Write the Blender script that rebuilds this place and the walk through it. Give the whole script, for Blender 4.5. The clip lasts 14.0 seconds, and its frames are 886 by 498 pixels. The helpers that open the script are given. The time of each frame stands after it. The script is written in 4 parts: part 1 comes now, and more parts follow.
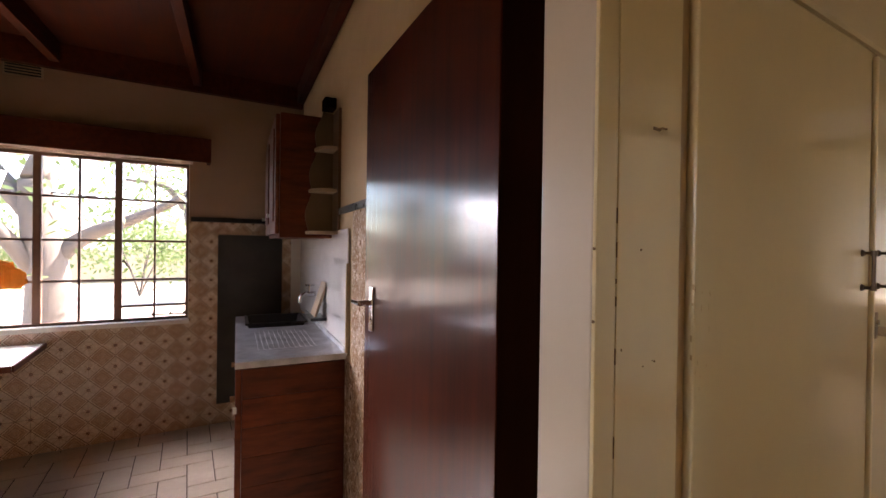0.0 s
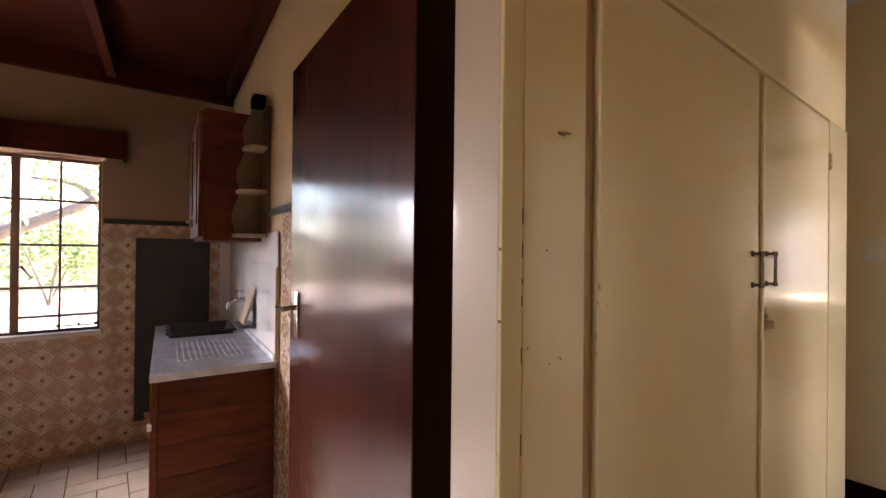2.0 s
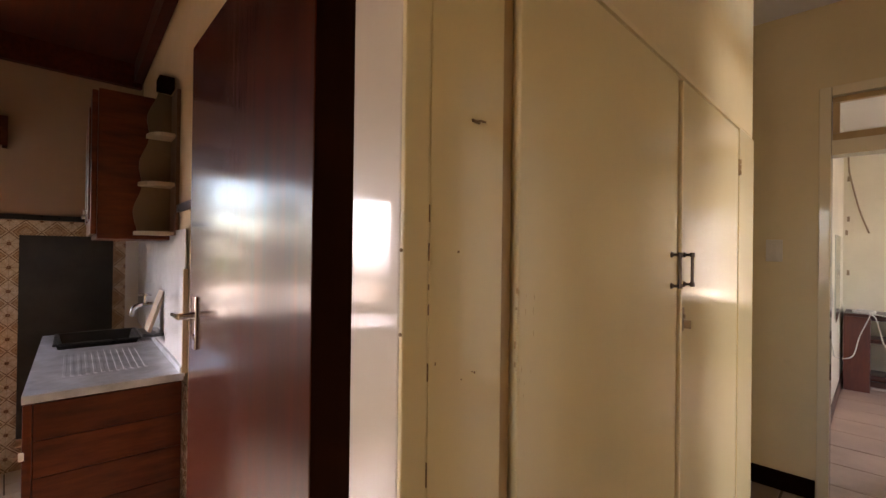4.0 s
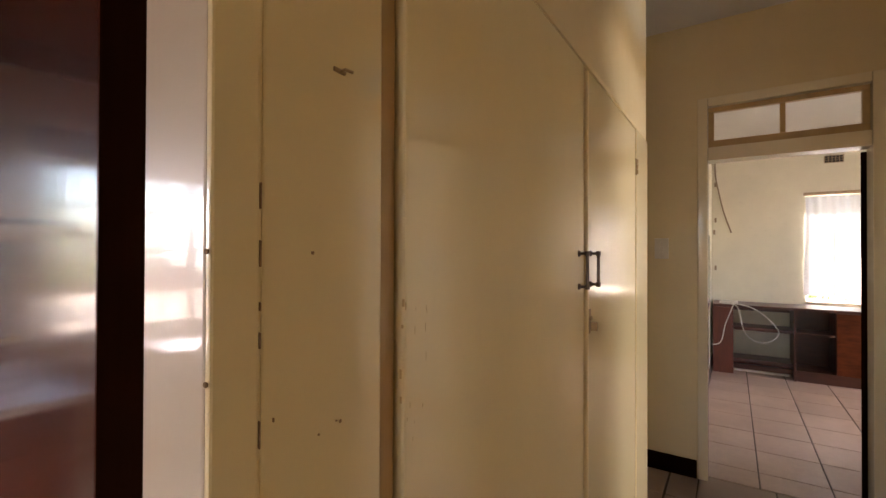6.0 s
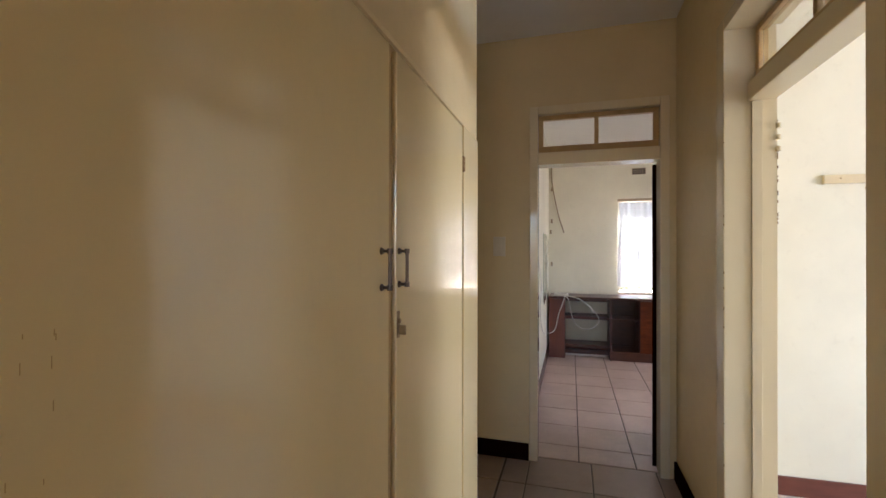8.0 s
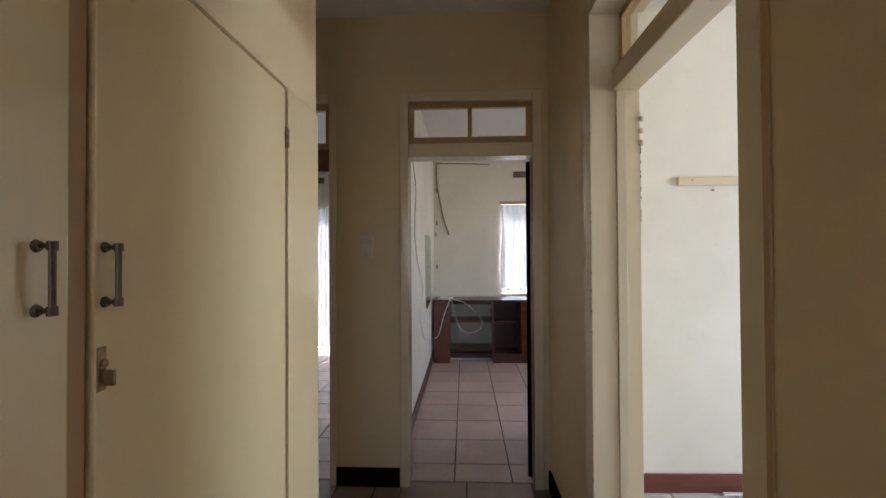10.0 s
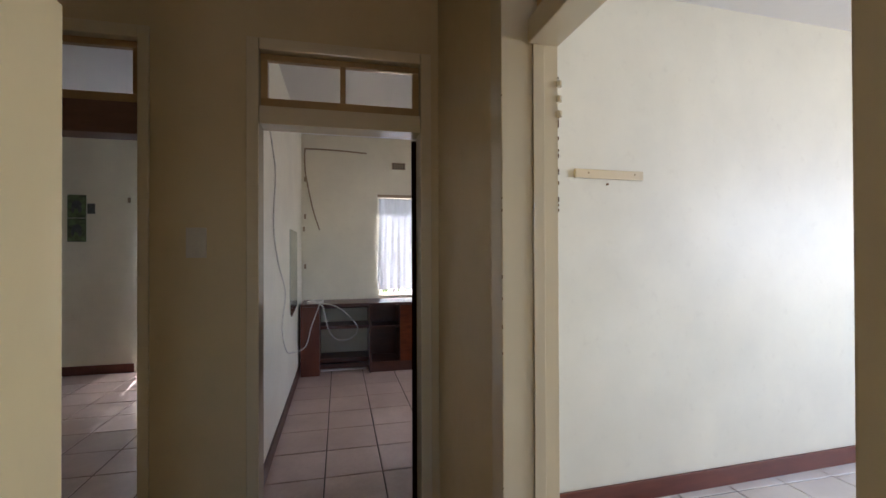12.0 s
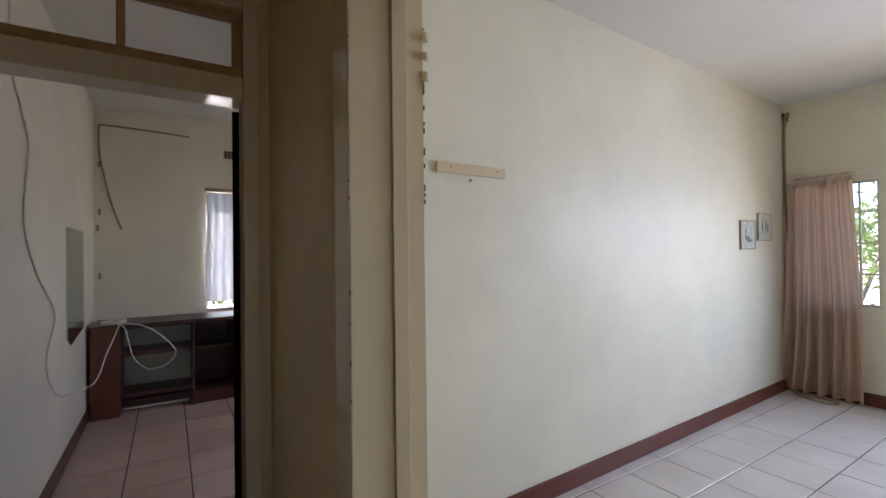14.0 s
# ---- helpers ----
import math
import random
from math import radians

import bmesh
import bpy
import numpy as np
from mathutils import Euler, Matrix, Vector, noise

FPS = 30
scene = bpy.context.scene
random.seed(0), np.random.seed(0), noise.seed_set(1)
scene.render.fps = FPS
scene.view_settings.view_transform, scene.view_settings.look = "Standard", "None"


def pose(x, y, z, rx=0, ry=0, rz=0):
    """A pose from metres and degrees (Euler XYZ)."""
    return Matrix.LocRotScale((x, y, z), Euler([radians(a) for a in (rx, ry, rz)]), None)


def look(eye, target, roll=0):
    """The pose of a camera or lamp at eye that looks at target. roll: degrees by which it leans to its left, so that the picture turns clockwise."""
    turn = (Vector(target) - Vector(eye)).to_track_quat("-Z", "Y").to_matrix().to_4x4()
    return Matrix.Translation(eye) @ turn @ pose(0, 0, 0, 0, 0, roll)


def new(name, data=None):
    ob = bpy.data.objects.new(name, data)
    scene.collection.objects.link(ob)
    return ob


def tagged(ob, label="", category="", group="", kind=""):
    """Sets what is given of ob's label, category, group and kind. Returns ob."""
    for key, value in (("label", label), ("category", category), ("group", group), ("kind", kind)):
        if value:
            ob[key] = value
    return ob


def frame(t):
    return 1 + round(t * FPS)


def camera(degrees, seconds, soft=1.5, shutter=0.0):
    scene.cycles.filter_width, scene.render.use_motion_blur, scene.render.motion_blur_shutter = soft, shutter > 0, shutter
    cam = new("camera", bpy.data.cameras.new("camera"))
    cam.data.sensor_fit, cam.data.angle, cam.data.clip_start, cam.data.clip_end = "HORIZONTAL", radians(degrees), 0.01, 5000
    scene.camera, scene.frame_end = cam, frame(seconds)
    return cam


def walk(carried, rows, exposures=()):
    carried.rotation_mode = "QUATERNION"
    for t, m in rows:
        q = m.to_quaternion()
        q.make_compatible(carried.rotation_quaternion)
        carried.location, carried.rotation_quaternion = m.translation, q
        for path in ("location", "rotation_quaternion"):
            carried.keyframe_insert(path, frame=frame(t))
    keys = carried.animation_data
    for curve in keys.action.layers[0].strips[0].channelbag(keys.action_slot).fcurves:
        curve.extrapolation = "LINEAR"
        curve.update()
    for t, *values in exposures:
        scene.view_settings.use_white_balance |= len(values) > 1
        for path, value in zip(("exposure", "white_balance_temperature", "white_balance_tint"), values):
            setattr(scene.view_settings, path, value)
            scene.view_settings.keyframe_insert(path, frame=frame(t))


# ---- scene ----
cam = camera(90.7, 14.0)
PATH = [
    (0, (1.492, 1.722, 1.442), (2.499, 3.449, 1.43), 0.8),
    (0.5, (1.498, 1.719, 1.442), (2.566, 3.41, 1.436), 0.7),
    (1, (1.512, 1.712, 1.439), (2.632, 3.369, 1.44), 0.7),
    (1.5, (1.524, 1.706, 1.439), (2.694, 3.328, 1.443), 0.7),
    (2, (1.538, 1.702, 1.439), (2.753, 3.29, 1.447), 0.6),
    (2.5, (1.555, 1.7, 1.439), (2.822, 3.247, 1.451), 0.6),
    (5, (1.705, 1.767, 1.443), (3.238, 3.052, 1.455), 0.4),
    (5.5, (1.748, 1.783, 1.442), (3.347, 2.984, 1.458), 0.1),
    (6, (1.778, 1.799, 1.442), (3.446, 2.902, 1.457), 0.2),
    (6.5, (1.796, 1.813, 1.442), (3.544, 2.785, 1.455), 0.1),
    (7, (1.824, 1.793, 1.44), (3.642, 2.626, 1.451), -0.0),
    (7.5, (1.875, 1.747, 1.436), (3.749, 2.447, 1.447), 0.0),
    (8, (1.961, 1.71, 1.441), (3.88, 2.272, 1.449), 0.1),
    (8.5, (2.039, 1.669, 1.436), (3.991, 2.104, 1.447), 0.1),
    (11, (2.593, 1.561, 1.426), (4.588, 1.421, 1.446), -0.3),
    (11.5, (2.733, 1.558, 1.439), (4.712, 1.272, 1.452), -0.1),
    (12, (2.848, 1.566, 1.427), (4.794, 1.105, 1.44), -0.2),
    (12.5, (2.959, 1.535, 1.414), (4.863, 0.922, 1.427), -0.5),
    (13, (3.068, 1.485, 1.426), (4.914, 0.716, 1.439), -0.6),
    (13.5, (3.141, 1.456, 1.43), (4.92, 0.544, 1.445), -0.6),
    (14, (3.207, 1.409, 1.432), (4.902, 0.348, 1.452), -0.7),
]
walk(cam, [(t, look(eye, target, roll)) for t, eye, target, roll in PATH],
     [(0, 3.1, 6500, 26), (2.5, 3.52, 6650, 27), (5, 3.55, 6850, 26), (6.5, 3.5, 6750, 25), (7.5, 3.5, 6050, 20), (8.5, 3.28, 5750, 21), (11, 2.76, 5450, 20), (12.5, 2.50, 5600, 21), (14, 2.10, 5600, 21)])

# ---- light ----
world = bpy.data.worlds.new("daylight")
scene.world = world
world.use_nodes = True
SUN_EL, SUN_AZ = 44.0, 80.0          # azimuth from +y towards +x
sky = world.node_tree.nodes.new("ShaderNodeTexSky")
sky.sky_type, sky.sun_disc = "NISHITA", False
sky.sun_elevation, sky.sun_rotation = radians(SUN_EL), radians(SUN_AZ)
background = world.node_tree.nodes["Background"]
background.inputs["Strength"].default_value = 0.15
world.node_tree.links.new(sky.outputs["Color"], background.inputs["Color"])

sun = new("sun", bpy.data.lights.new("sun", "SUN"))
sun.data.energy, sun.data.angle, sun.data.color = 5.0, radians(0.5), (1.0, 0.94, 0.84)
sun_way = Vector((math.sin(radians(SUN_AZ)) * math.cos(radians(SUN_EL)), math.cos(radians(SUN_AZ)) * math.cos(radians(SUN_EL)), math.sin(radians(SUN_EL))))
sun.matrix_world = look(tuple(sun_way * 30), (0, 0, 0))


def window_light(name, eye, target, width, height, watts, colour):
    lamp = new(name, bpy.data.lights.new(name, "AREA"))
    lamp.data.shape, lamp.data.size, lamp.data.size_y = "RECTANGLE", width, height
    lamp.data.energy, lamp.data.color = watts, colour
    lamp.matrix_world = look(eye, target)
    return lamp


SKYLIGHT, GROUNDLIGHT = (0.69, 0.83, 1.0), (1.0, 0.80, 0.40)
window_light("kitchen_window_light", (-0.19, 5.70, 1.45), (0.85, 4.35, 0.15), 1.05, 1.15, 7.8, (0.97, 0.95, 0.97)).data.spread = radians(82)
window_light("bedroom_window_light", (2.85, -4.08, 1.72), (3.6, 1.0, 0.0), 1.3, 0.55, 11.5, SKYLIGHT).data.spread = radians(135)
window_light("bedroom_ground_light", (3.0, -4.08, 1.15), (3.8, -0.3, 2.4), 1.5, 0.45, 3.2, GROUNDLIGHT).data.spread = radians(130)
# added fill for the office, set in an invented window out of view
window_light("office_fill_light", (7.1, -1.47, 1.52), (7.0, 1.2, 0.0), 0.95, 1.2, 2.1, (1.0, 0.95, 0.90)).data.spread = radians(140)
window_light("lounge_window_light", (8.90, 2.95, 1.2), (6.7, 3.2, 0.8), 0.7, 1.9, 4, SKYLIGHT)
# weak warm fill added behind the camera, no known source there
window_light("passage_fill_light", (-1.06, 1.55, 1.6), (1.5, 1.6, 1.4), 0.8, 1.2, 0.2, (1.0, 0.84, 0.62))

# ---- materials ----


class Nodes:
    """Small help to write node trees."""

    def __init__(self, name):
        self.mat = bpy.data.materials.new(name)
        self.mat.use_nodes = True
        self.tree = self.mat.node_tree
        self.bsdf = self.tree.nodes["Principled BSDF"]
        self.out = self.tree.nodes["Material Output"]

    def add(self, kind, **values):
        node = self.tree.nodes.new(kind)
        for key, value in values.items():
            if key in node.inputs:
                self.put(node.inputs[key], value)
        return node

    def put(self, socket, value):
        if isinstance(value, bpy.types.NodeSocket):
            self.tree.links.new(value, socket)
        else:
            socket.default_value = value

    def math(self, op, a, b=0.0, c=0.0):
        node = self.tree.nodes.new("ShaderNodeMath")
        node.operation = op
        for i, v in enumerate((a, b, c)):
            self.put(node.inputs[i], v)
        return node.outputs[0]

    def coords(self, scale=(1, 1, 1), world_space=True):
        if world_space:
            src = self.tree.nodes.new("ShaderNodeNewGeometry").outputs["Position"]
        else:
            src = self.tree.nodes.new("ShaderNodeTexCoord").outputs["Object"]
        m = self.tree.nodes.new("ShaderNodeMapping")
        m.inputs["Scale"].default_value = scale
        self.tree.links.new(src, m.inputs["Vector"])
        return m.outputs["Vector"]

    def noise(self, vector, scale, detail=4.0, rough=0.6):
        n = self.tree.nodes.new("ShaderNodeTexNoise")
        self.tree.links.new(vector, n.inputs["Vector"])
        n.inputs["Scale"].default_value, n.inputs["Detail"].default_value, n.inputs["Roughness"].default_value = scale, detail, rough
        return n.outputs["Fac"]

    def ramp(self, fac, stops):
        r = self.tree.nodes.new("ShaderNodeValToRGB")
        r.color_ramp.elements[0].position, r.color_ramp.elements[0].color = stops[0][0], (*stops[0][1], 1)
        r.color_ramp.elements[1].position, r.color_ramp.elements[1].color = stops[-1][0], (*stops[-1][1], 1)
        for p, c in stops[1:-1]:
            e = r.color_ramp.elements.new(p)
            e.color = (*c, 1)
        self.tree.links.new(fac, r.inputs["Fac"])
        return r.outputs["Color"]

    def mix(self, fac, a, b, blend="MIX"):
        n = self.tree.nodes.new("ShaderNodeMix")
        n.data_type, n.blend_type = "RGBA", blend
        self.put(n.inputs[0], fac)
        self.put(n.inputs[6], (*a, 1) if isinstance(a, tuple) else a)
        self.put(n.inputs[7], (*b, 1) if isinstance(b, tuple) else b)
        return n.outputs[2]

    def bump(self, height, strength, distance=0.002):
        n = self.tree.nodes.new("ShaderNodeBump")
        n.inputs["Strength"].default_value, n.inputs["Distance"].default_value = strength, distance
        self.tree.links.new(height, n.inputs["Height"])
        self.tree.links.new(n.outputs["Normal"], self.bsdf.inputs["Normal"])

    def coat_bump(self, height, strength, distance=0.01):
        """Relief of the gloss layer alone: brush waves and sags."""
        n = self.tree.nodes.new("ShaderNodeBump")
        n.inputs["Strength"].default_value, n.inputs["Distance"].default_value = strength, distance
        self.tree.links.new(height, n.inputs["Height"])
        self.tree.links.new(n.outputs["Normal"], self.bsdf.inputs["Coat Normal"])

    def set(self, **values):
        for key, value in values.items():
            self.put(self.bsdf.inputs[key.replace("_", " ")], value)
        return self.mat


def tint(c, f):
    return tuple(min(1.0, v * f) for v in c)


def paint(name, colour, rough=0.5, grime=0.12, stretch=(1, 1, 1), bump=0.15, bump_scale=90.0, dirt=(0.35, 0.28, 0.18), coat=0.0, swing=0.22, coat_rough=0.12, waves=0.0):
    """Painted plaster or timber: soft tone changes, faint grime and brush or roller relief."""
    n = Nodes(name)
    v = n.coords(stretch)
    broad, fine = n.noise(v, 1.3, 5), n.noise(v, 14.0, 5)
    base = n.ramp(broad, [(0.3, tint(colour, 1 - grime * 0.6)), (0.7, tint(colour, 1 + grime * 0.25))])
    spots = n.ramp(fine, [(0.60, (0, 0, 0)), (0.78, (1, 1, 1))])
    n.set(Base_Color=n.mix(n.math("MULTIPLY", spots, grime * 0.7), base, dirt))
    n.set(Roughness=n.math("ADD", n.math("MULTIPLY", fine, swing), rough - swing / 2), Coat_Weight=coat, Coat_Roughness=coat_rough)
    n.bump(n.noise(v, bump_scale, 2), bump)
    if waves:
        n.coat_bump(n.noise(n.coords((1, 1, 1)), 9.0, 3), waves)
    return n.mat


def wood(name, dark, light, grain=(14, 1.2, 14), rough=0.4, coat=0.0, world_space=True, bump=0.15, sheen=0.5, coat_rough=0.11):
    n = Nodes(name)
    v = n.coords(grain, world_space)
    streak, broad = n.noise(v, 1.6, 7, 0.65), n.noise(n.coords((2, 2, 2), world_space), 1.2, 3)
    col = n.ramp(streak, [(0.28, dark), (0.72, light)])
    col = n.mix(0.35, col, n.ramp(broad, [(0.3, tint(dark, 0.9)), (0.75, light)]))
    info = n.tree.nodes.new("ShaderNodeObjectInfo")
    col = n.mix(n.math("MULTIPLY", info.outputs["Random"], 0.35), col, dark)
    n.set(Base_Color=col, Roughness=n.math("ADD", n.math("MULTIPLY", streak, 0.2), rough - 0.1), Coat_Weight=coat, Coat_Roughness=coat_rough, Specular_IOR_Level=sheen)
    n.bump(streak, bump, 0.001)
    if coat > 0.5:
        n.set(Coat_IOR=1.38)
        n.coat_bump(streak, 0.03, 0.01)
    return n.mat


def floor_tile(name, a, b, rough=0.35, random_tone=0.25):
    n = Nodes(name)
    v = n.coords()
    broad, fine = n.noise(v, 2.2, 5), n.noise(v, 30, 5)
    col = n.ramp(n.math("ADD", n.math("MULTIPLY", broad, 0.75), n.math("MULTIPLY", fine, 0.25)), [(0.32, a), (0.68, b)])
    info = n.tree.nodes.new("ShaderNodeObjectInfo")
    col = n.mix(n.math("MULTIPLY", info.outputs["Random"], random_tone), col, tint(a, 0.85))
    n.set(Base_Color=col, Roughness=n.math("ADD", n.math("MULTIPLY", fine, 0.25), rough - 0.1))
    n.bump(fine, 0.12, 0.0015)
    return n.mat


def plain(name, colour, rough=0.5, metal=0.0, vary=0.15, scale=20.0):
    n = Nodes(name)
    f = n.noise(n.coords(), scale, 4)
    n.set(Base_Color=n.ramp(f, [(0.3, tint(colour, 1 - vary)), (0.7, tint(colour, 1 + vary))]), Metallic=metal, Roughness=n.math("ADD", n.math("MULTIPLY", f, 0.2), max(0.02, rough - 0.1)))
    return n.mat


def glass(name, rough=0.0, tone=(0.97, 0.98, 0.97)):
    n = Nodes(name)
    n.set(Base_Color=(*tone, 1), Roughness=rough, IOR=1.45, Transmission_Weight=1.0)
    return n.mat


def cloth(name, colour, through_light=0.5, clear=0.0, fold=(40, 40, 2)):
    n = Nodes(name)
    f = n.noise(n.coords(fold), 1.0, 5)
    col = n.ramp(f, [(0.3, tint(colour, 0.8)), (0.7, colour)])
    n.set(Base_Color=col, Roughness=0.9)
    tr = n.tree.nodes.new("ShaderNodeBsdfTranslucent")
    n.tree.links.new(col, tr.inputs["Color"])
    mixer = n.tree.nodes.new("ShaderNodeMixShader")
    mixer.inputs[0].default_value = through_light
    n.tree.links.new(n.bsdf.outputs[0], mixer.inputs[1])
    n.tree.links.new(tr.outputs[0], mixer.inputs[2])
    last = mixer.outputs[0]
    if clear:
        tp = n.tree.nodes.new("ShaderNodeBsdfTransparent")
        second = n.tree.nodes.new("ShaderNodeMixShader")
        second.inputs[0].default_value = clear
        n.tree.links.new(last, second.inputs[1])
        n.tree.links.new(tp.outputs[0], second.inputs[2])
        last = second.outputs[0]
    n.tree.links.new(last, n.out.inputs["Surface"])
    return n.mat


def pattern_tile(name):
    """Brown and cream wall tile: nested diamonds with a flower in the middle and at the corners."""
    n = Nodes(name)
    sep = n.tree.nodes.new("ShaderNodeSeparateXYZ")
    n.tree.links.new(n.coords((1, 1, 1), False), sep.inputs[0])
    a = n.math("DIVIDE", n.math("ABSOLUTE", sep.outputs["X"]), TILE_P / 2)
    b = n.math("DIVIDE", n.math("ABSOLUTE", sep.outputs["Z"]), TILE_P / 2)
    d = n.math("ADD", a, b)

    def flower(p, q):
        r = n.math("SQRT", n.math("ADD", n.math("MULTIPLY", p, p), n.math("MULTIPLY", q, q)))
        ang = n.math("ARCTAN2", p, q)
        edge = n.math("ADD", 0.24, n.math("MULTIPLY", n.math("COSINE", n.math("MULTIPLY", ang, 8.0)), 0.10))
        petal = n.math("LESS_THAN", r, edge)
        heart = n.math("LESS_THAN", r, 0.15)
        return petal, heart, r

    p1, h1, r1 = flower(a, b)
    p2, h2, r2 = flower(n.math("SUBTRACT", 1.0, a), n.math("SUBTRACT", 1.0, b))
    rings = n.math("LESS_THAN", n.math("PINGPONG", d, 0.13), 0.045)
    inner = n.math("LESS_THAN", d, 0.84)
    outline = n.math("LESS_THAN", n.math("ABSOLUTE", n.math("SUBTRACT", d, 1.02)), 0.05)
    spoke = n.math("LESS_THAN", n.math("ABSOLUTE", n.math("SUBTRACT", a, b)), 0.035)
    mottle, worn = n.noise(n.coords(), 55, 4), n.noise(n.coords(), 3.0, 3)
    cream = n.ramp(mottle, [(0.3, (0.52, 0.39, 0.27)), (0.7, (0.66, 0.53, 0.39))])
    brown = n.ramp(mottle, [(0.3, (0.13, 0.055, 0.02)), (0.7, (0.22, 0.10, 0.045))])
    tan = n.ramp(mottle, [(0.3, (0.40, 0.25, 0.15)), (0.7, (0.50, 0.35, 0.22))])
    col = n.mix(inner, cream, tan)
    col = n.mix(n.math("MULTIPLY", n.math("MULTIPLY", inner, rings), 0.6), col, brown)
    col = n.mix(n.math("MULTIPLY", outline, 0.85), col, brown)
    col = n.mix(n.math("MULTIPLY", spoke, 0.35), col, brown)
    col = n.mix(n.math("MULTIPLY", p1, 0.45), col, cream)
    col = n.mix(h1, col, tan)
    col = n.mix(n.math("MULTIPLY", p2, 0.6), col, tan)
    col = n.mix(h2, col, brown)
    col = n.mix(n.math("MULTIPLY", worn, 0.12), col, cream)
    n.set(Base_Color=col, Roughness=n.math("ADD", n.math("MULTIPLY", mottle, 0.2), 0.16))
    n.bump(mottle, 0.08, 0.001)
    return n.mat


TILE_P = 0.152
CREAM = paint("cream_wall_paint", (0.64, 0.495, 0.26), 0.5, 0.16, bump=0.10, coat=0.2, coat_rough=0.2)
ROOM = paint("pale_wall_paint", (0.80, 0.76, 0.61), 0.52, 0.17, bump=0.10)
# cream wall in two colours: backlit window wall darkened, lit sink wall lighter
KITCHEN_WALL = paint("shaded_kitchen_paint", (0.33, 0.215, 0.135), 0.6, 0.25)
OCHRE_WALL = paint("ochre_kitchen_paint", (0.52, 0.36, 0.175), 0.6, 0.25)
ENAMEL = paint("cream_enamel", (0.72, 0.565, 0.285), 0.5, 0.10, stretch=(1.6, 1.6, 0.5), bump=0.03, bump_scale=40, coat=1.0, swing=0.06, coat_rough=0.12, waves=0.012)
# brown of worn stiles; also painted shade on sashes and the door-top gap
ENAMEL_EDGE = paint("worn_shaded_enamel", (0.43, 0.27, 0.10), 0.40, 0.3, stretch=(6, 6, 0.8), dirt=(0.15, 0.07, 0.03))
FRAME = paint("cream_frame_paint", (0.69, 0.57, 0.35), 0.42, 0.10, stretch=(1.6, 1.6, 0.5), bump=0.03, bump_scale=40, coat=1.0, swing=0.06, coat_rough=0.05, waves=0.02)
# frame paint with shade put into the colour, to offset the kitchen lamp
FRAME_DIM = paint("dimmed_frame_paint", (0.55, 0.435, 0.30), 0.42, 0.10, stretch=(1.6, 1.6, 0.5), bump=0.03, bump_scale=40, coat=1.0, swing=0.06, coat_rough=0.05, waves=0.02)
CEILING = paint("ceiling_board_paint", (0.74, 0.72, 0.68), 0.7, 0.1)
VARNISH = wood("varnished_door_wood", (0.028, 0.005, 0.0014), (0.12, 0.023, 0.0065), (26, 26, 1.1), 0.4, 1.0, bump=0.08, sheen=0.05, coat_rough=0.12)
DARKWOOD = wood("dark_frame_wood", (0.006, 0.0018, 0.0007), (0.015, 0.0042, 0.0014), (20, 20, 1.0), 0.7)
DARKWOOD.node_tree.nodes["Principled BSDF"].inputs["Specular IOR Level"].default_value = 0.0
KNOTTY = wood("red_pine", (0.035, 0.006, 0.0015), (0.21, 0.048, 0.010), (3, 3, 18), 0.45, 0.12, sheen=0.2)
# red-brown stain deepened further: shade put into the colour against lamp bounce
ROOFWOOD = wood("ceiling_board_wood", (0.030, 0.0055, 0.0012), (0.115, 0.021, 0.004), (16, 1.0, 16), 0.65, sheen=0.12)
DESKWOOD = wood("dark_desk_wood", (0.038, 0.011, 0.006), (0.11, 0.032, 0.016), (4, 4, 16), 0.38, 0.2)
SKIRT = wood("skirting_wood", (0.10, 0.025, 0.014), (0.20, 0.06, 0.035), (3, 3, 20), 0.45)
SHELFBACK = wood("brown_shelf_wood", (0.09, 0.04, 0.02), (0.20, 0.10, 0.05), (3, 3, 14), 0.5)
SHELFSIDE = paint("dull_shelf_paint", (0.18, 0.115, 0.06), 0.6, 0.3)
SWITCHPL = plain("aged_switch_plastic", (0.58, 0.51, 0.39), 0.35, 0.0, 0.06)
REDDESK = wood("red_desk_wood", (0.07, 0.015, 0.006), (0.20, 0.05, 0.02), (8, 8, 1.5), 0.4, 0.2)
SHELFWOOD = paint("worn_pale_wood", (0.42, 0.32, 0.21), 0.6, 0.3)
PATTERN = pattern_tile("patterned_wall_tile")
WHITETILE = paint("white_wall_tile", (0.84, 0.82, 0.79), 0.18, 0.12)
TERRA = floor_tile("pinkish_clay_tile", (0.42, 0.295, 0.23), (0.64, 0.49, 0.40), 0.34)
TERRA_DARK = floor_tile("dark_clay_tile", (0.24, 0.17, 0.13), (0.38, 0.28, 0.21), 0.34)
PALE = floor_tile("pale_ceramic_tile", (0.56, 0.50, 0.45), (0.70, 0.65, 0.60), 0.32, 0.12)
STONE = floor_tile("buff_kitchen_tile", (0.40, 0.33, 0.24), (0.60, 0.52, 0.40), 0.34, 0.35)
GROUT = plain("dark_grout", (0.10, 0.075, 0.06), 0.9)
GROUT_PALE = plain("grey_grout", (0.24, 0.21, 0.19), 0.9)
STEEL = plain("brushed_steel", (0.52, 0.53, 0.55), 0.42, 0.9, 0.3, 9)
CHROME = plain("chrome", (0.75, 0.75, 0.76), 0.12, 1.0, 0.05)
BRASS = plain("tarnished_brass", (0.30, 0.20, 0.10), 0.45, 0.8, 0.3, 60)
BRONZE = plain("dark_bronze", (0.11, 0.075, 0.05), 0.4, 0.7, 0.3, 60)
WINSTEEL = paint("window_steel_paint", (0.17, 0.085, 0.05), 0.5, 0.3)
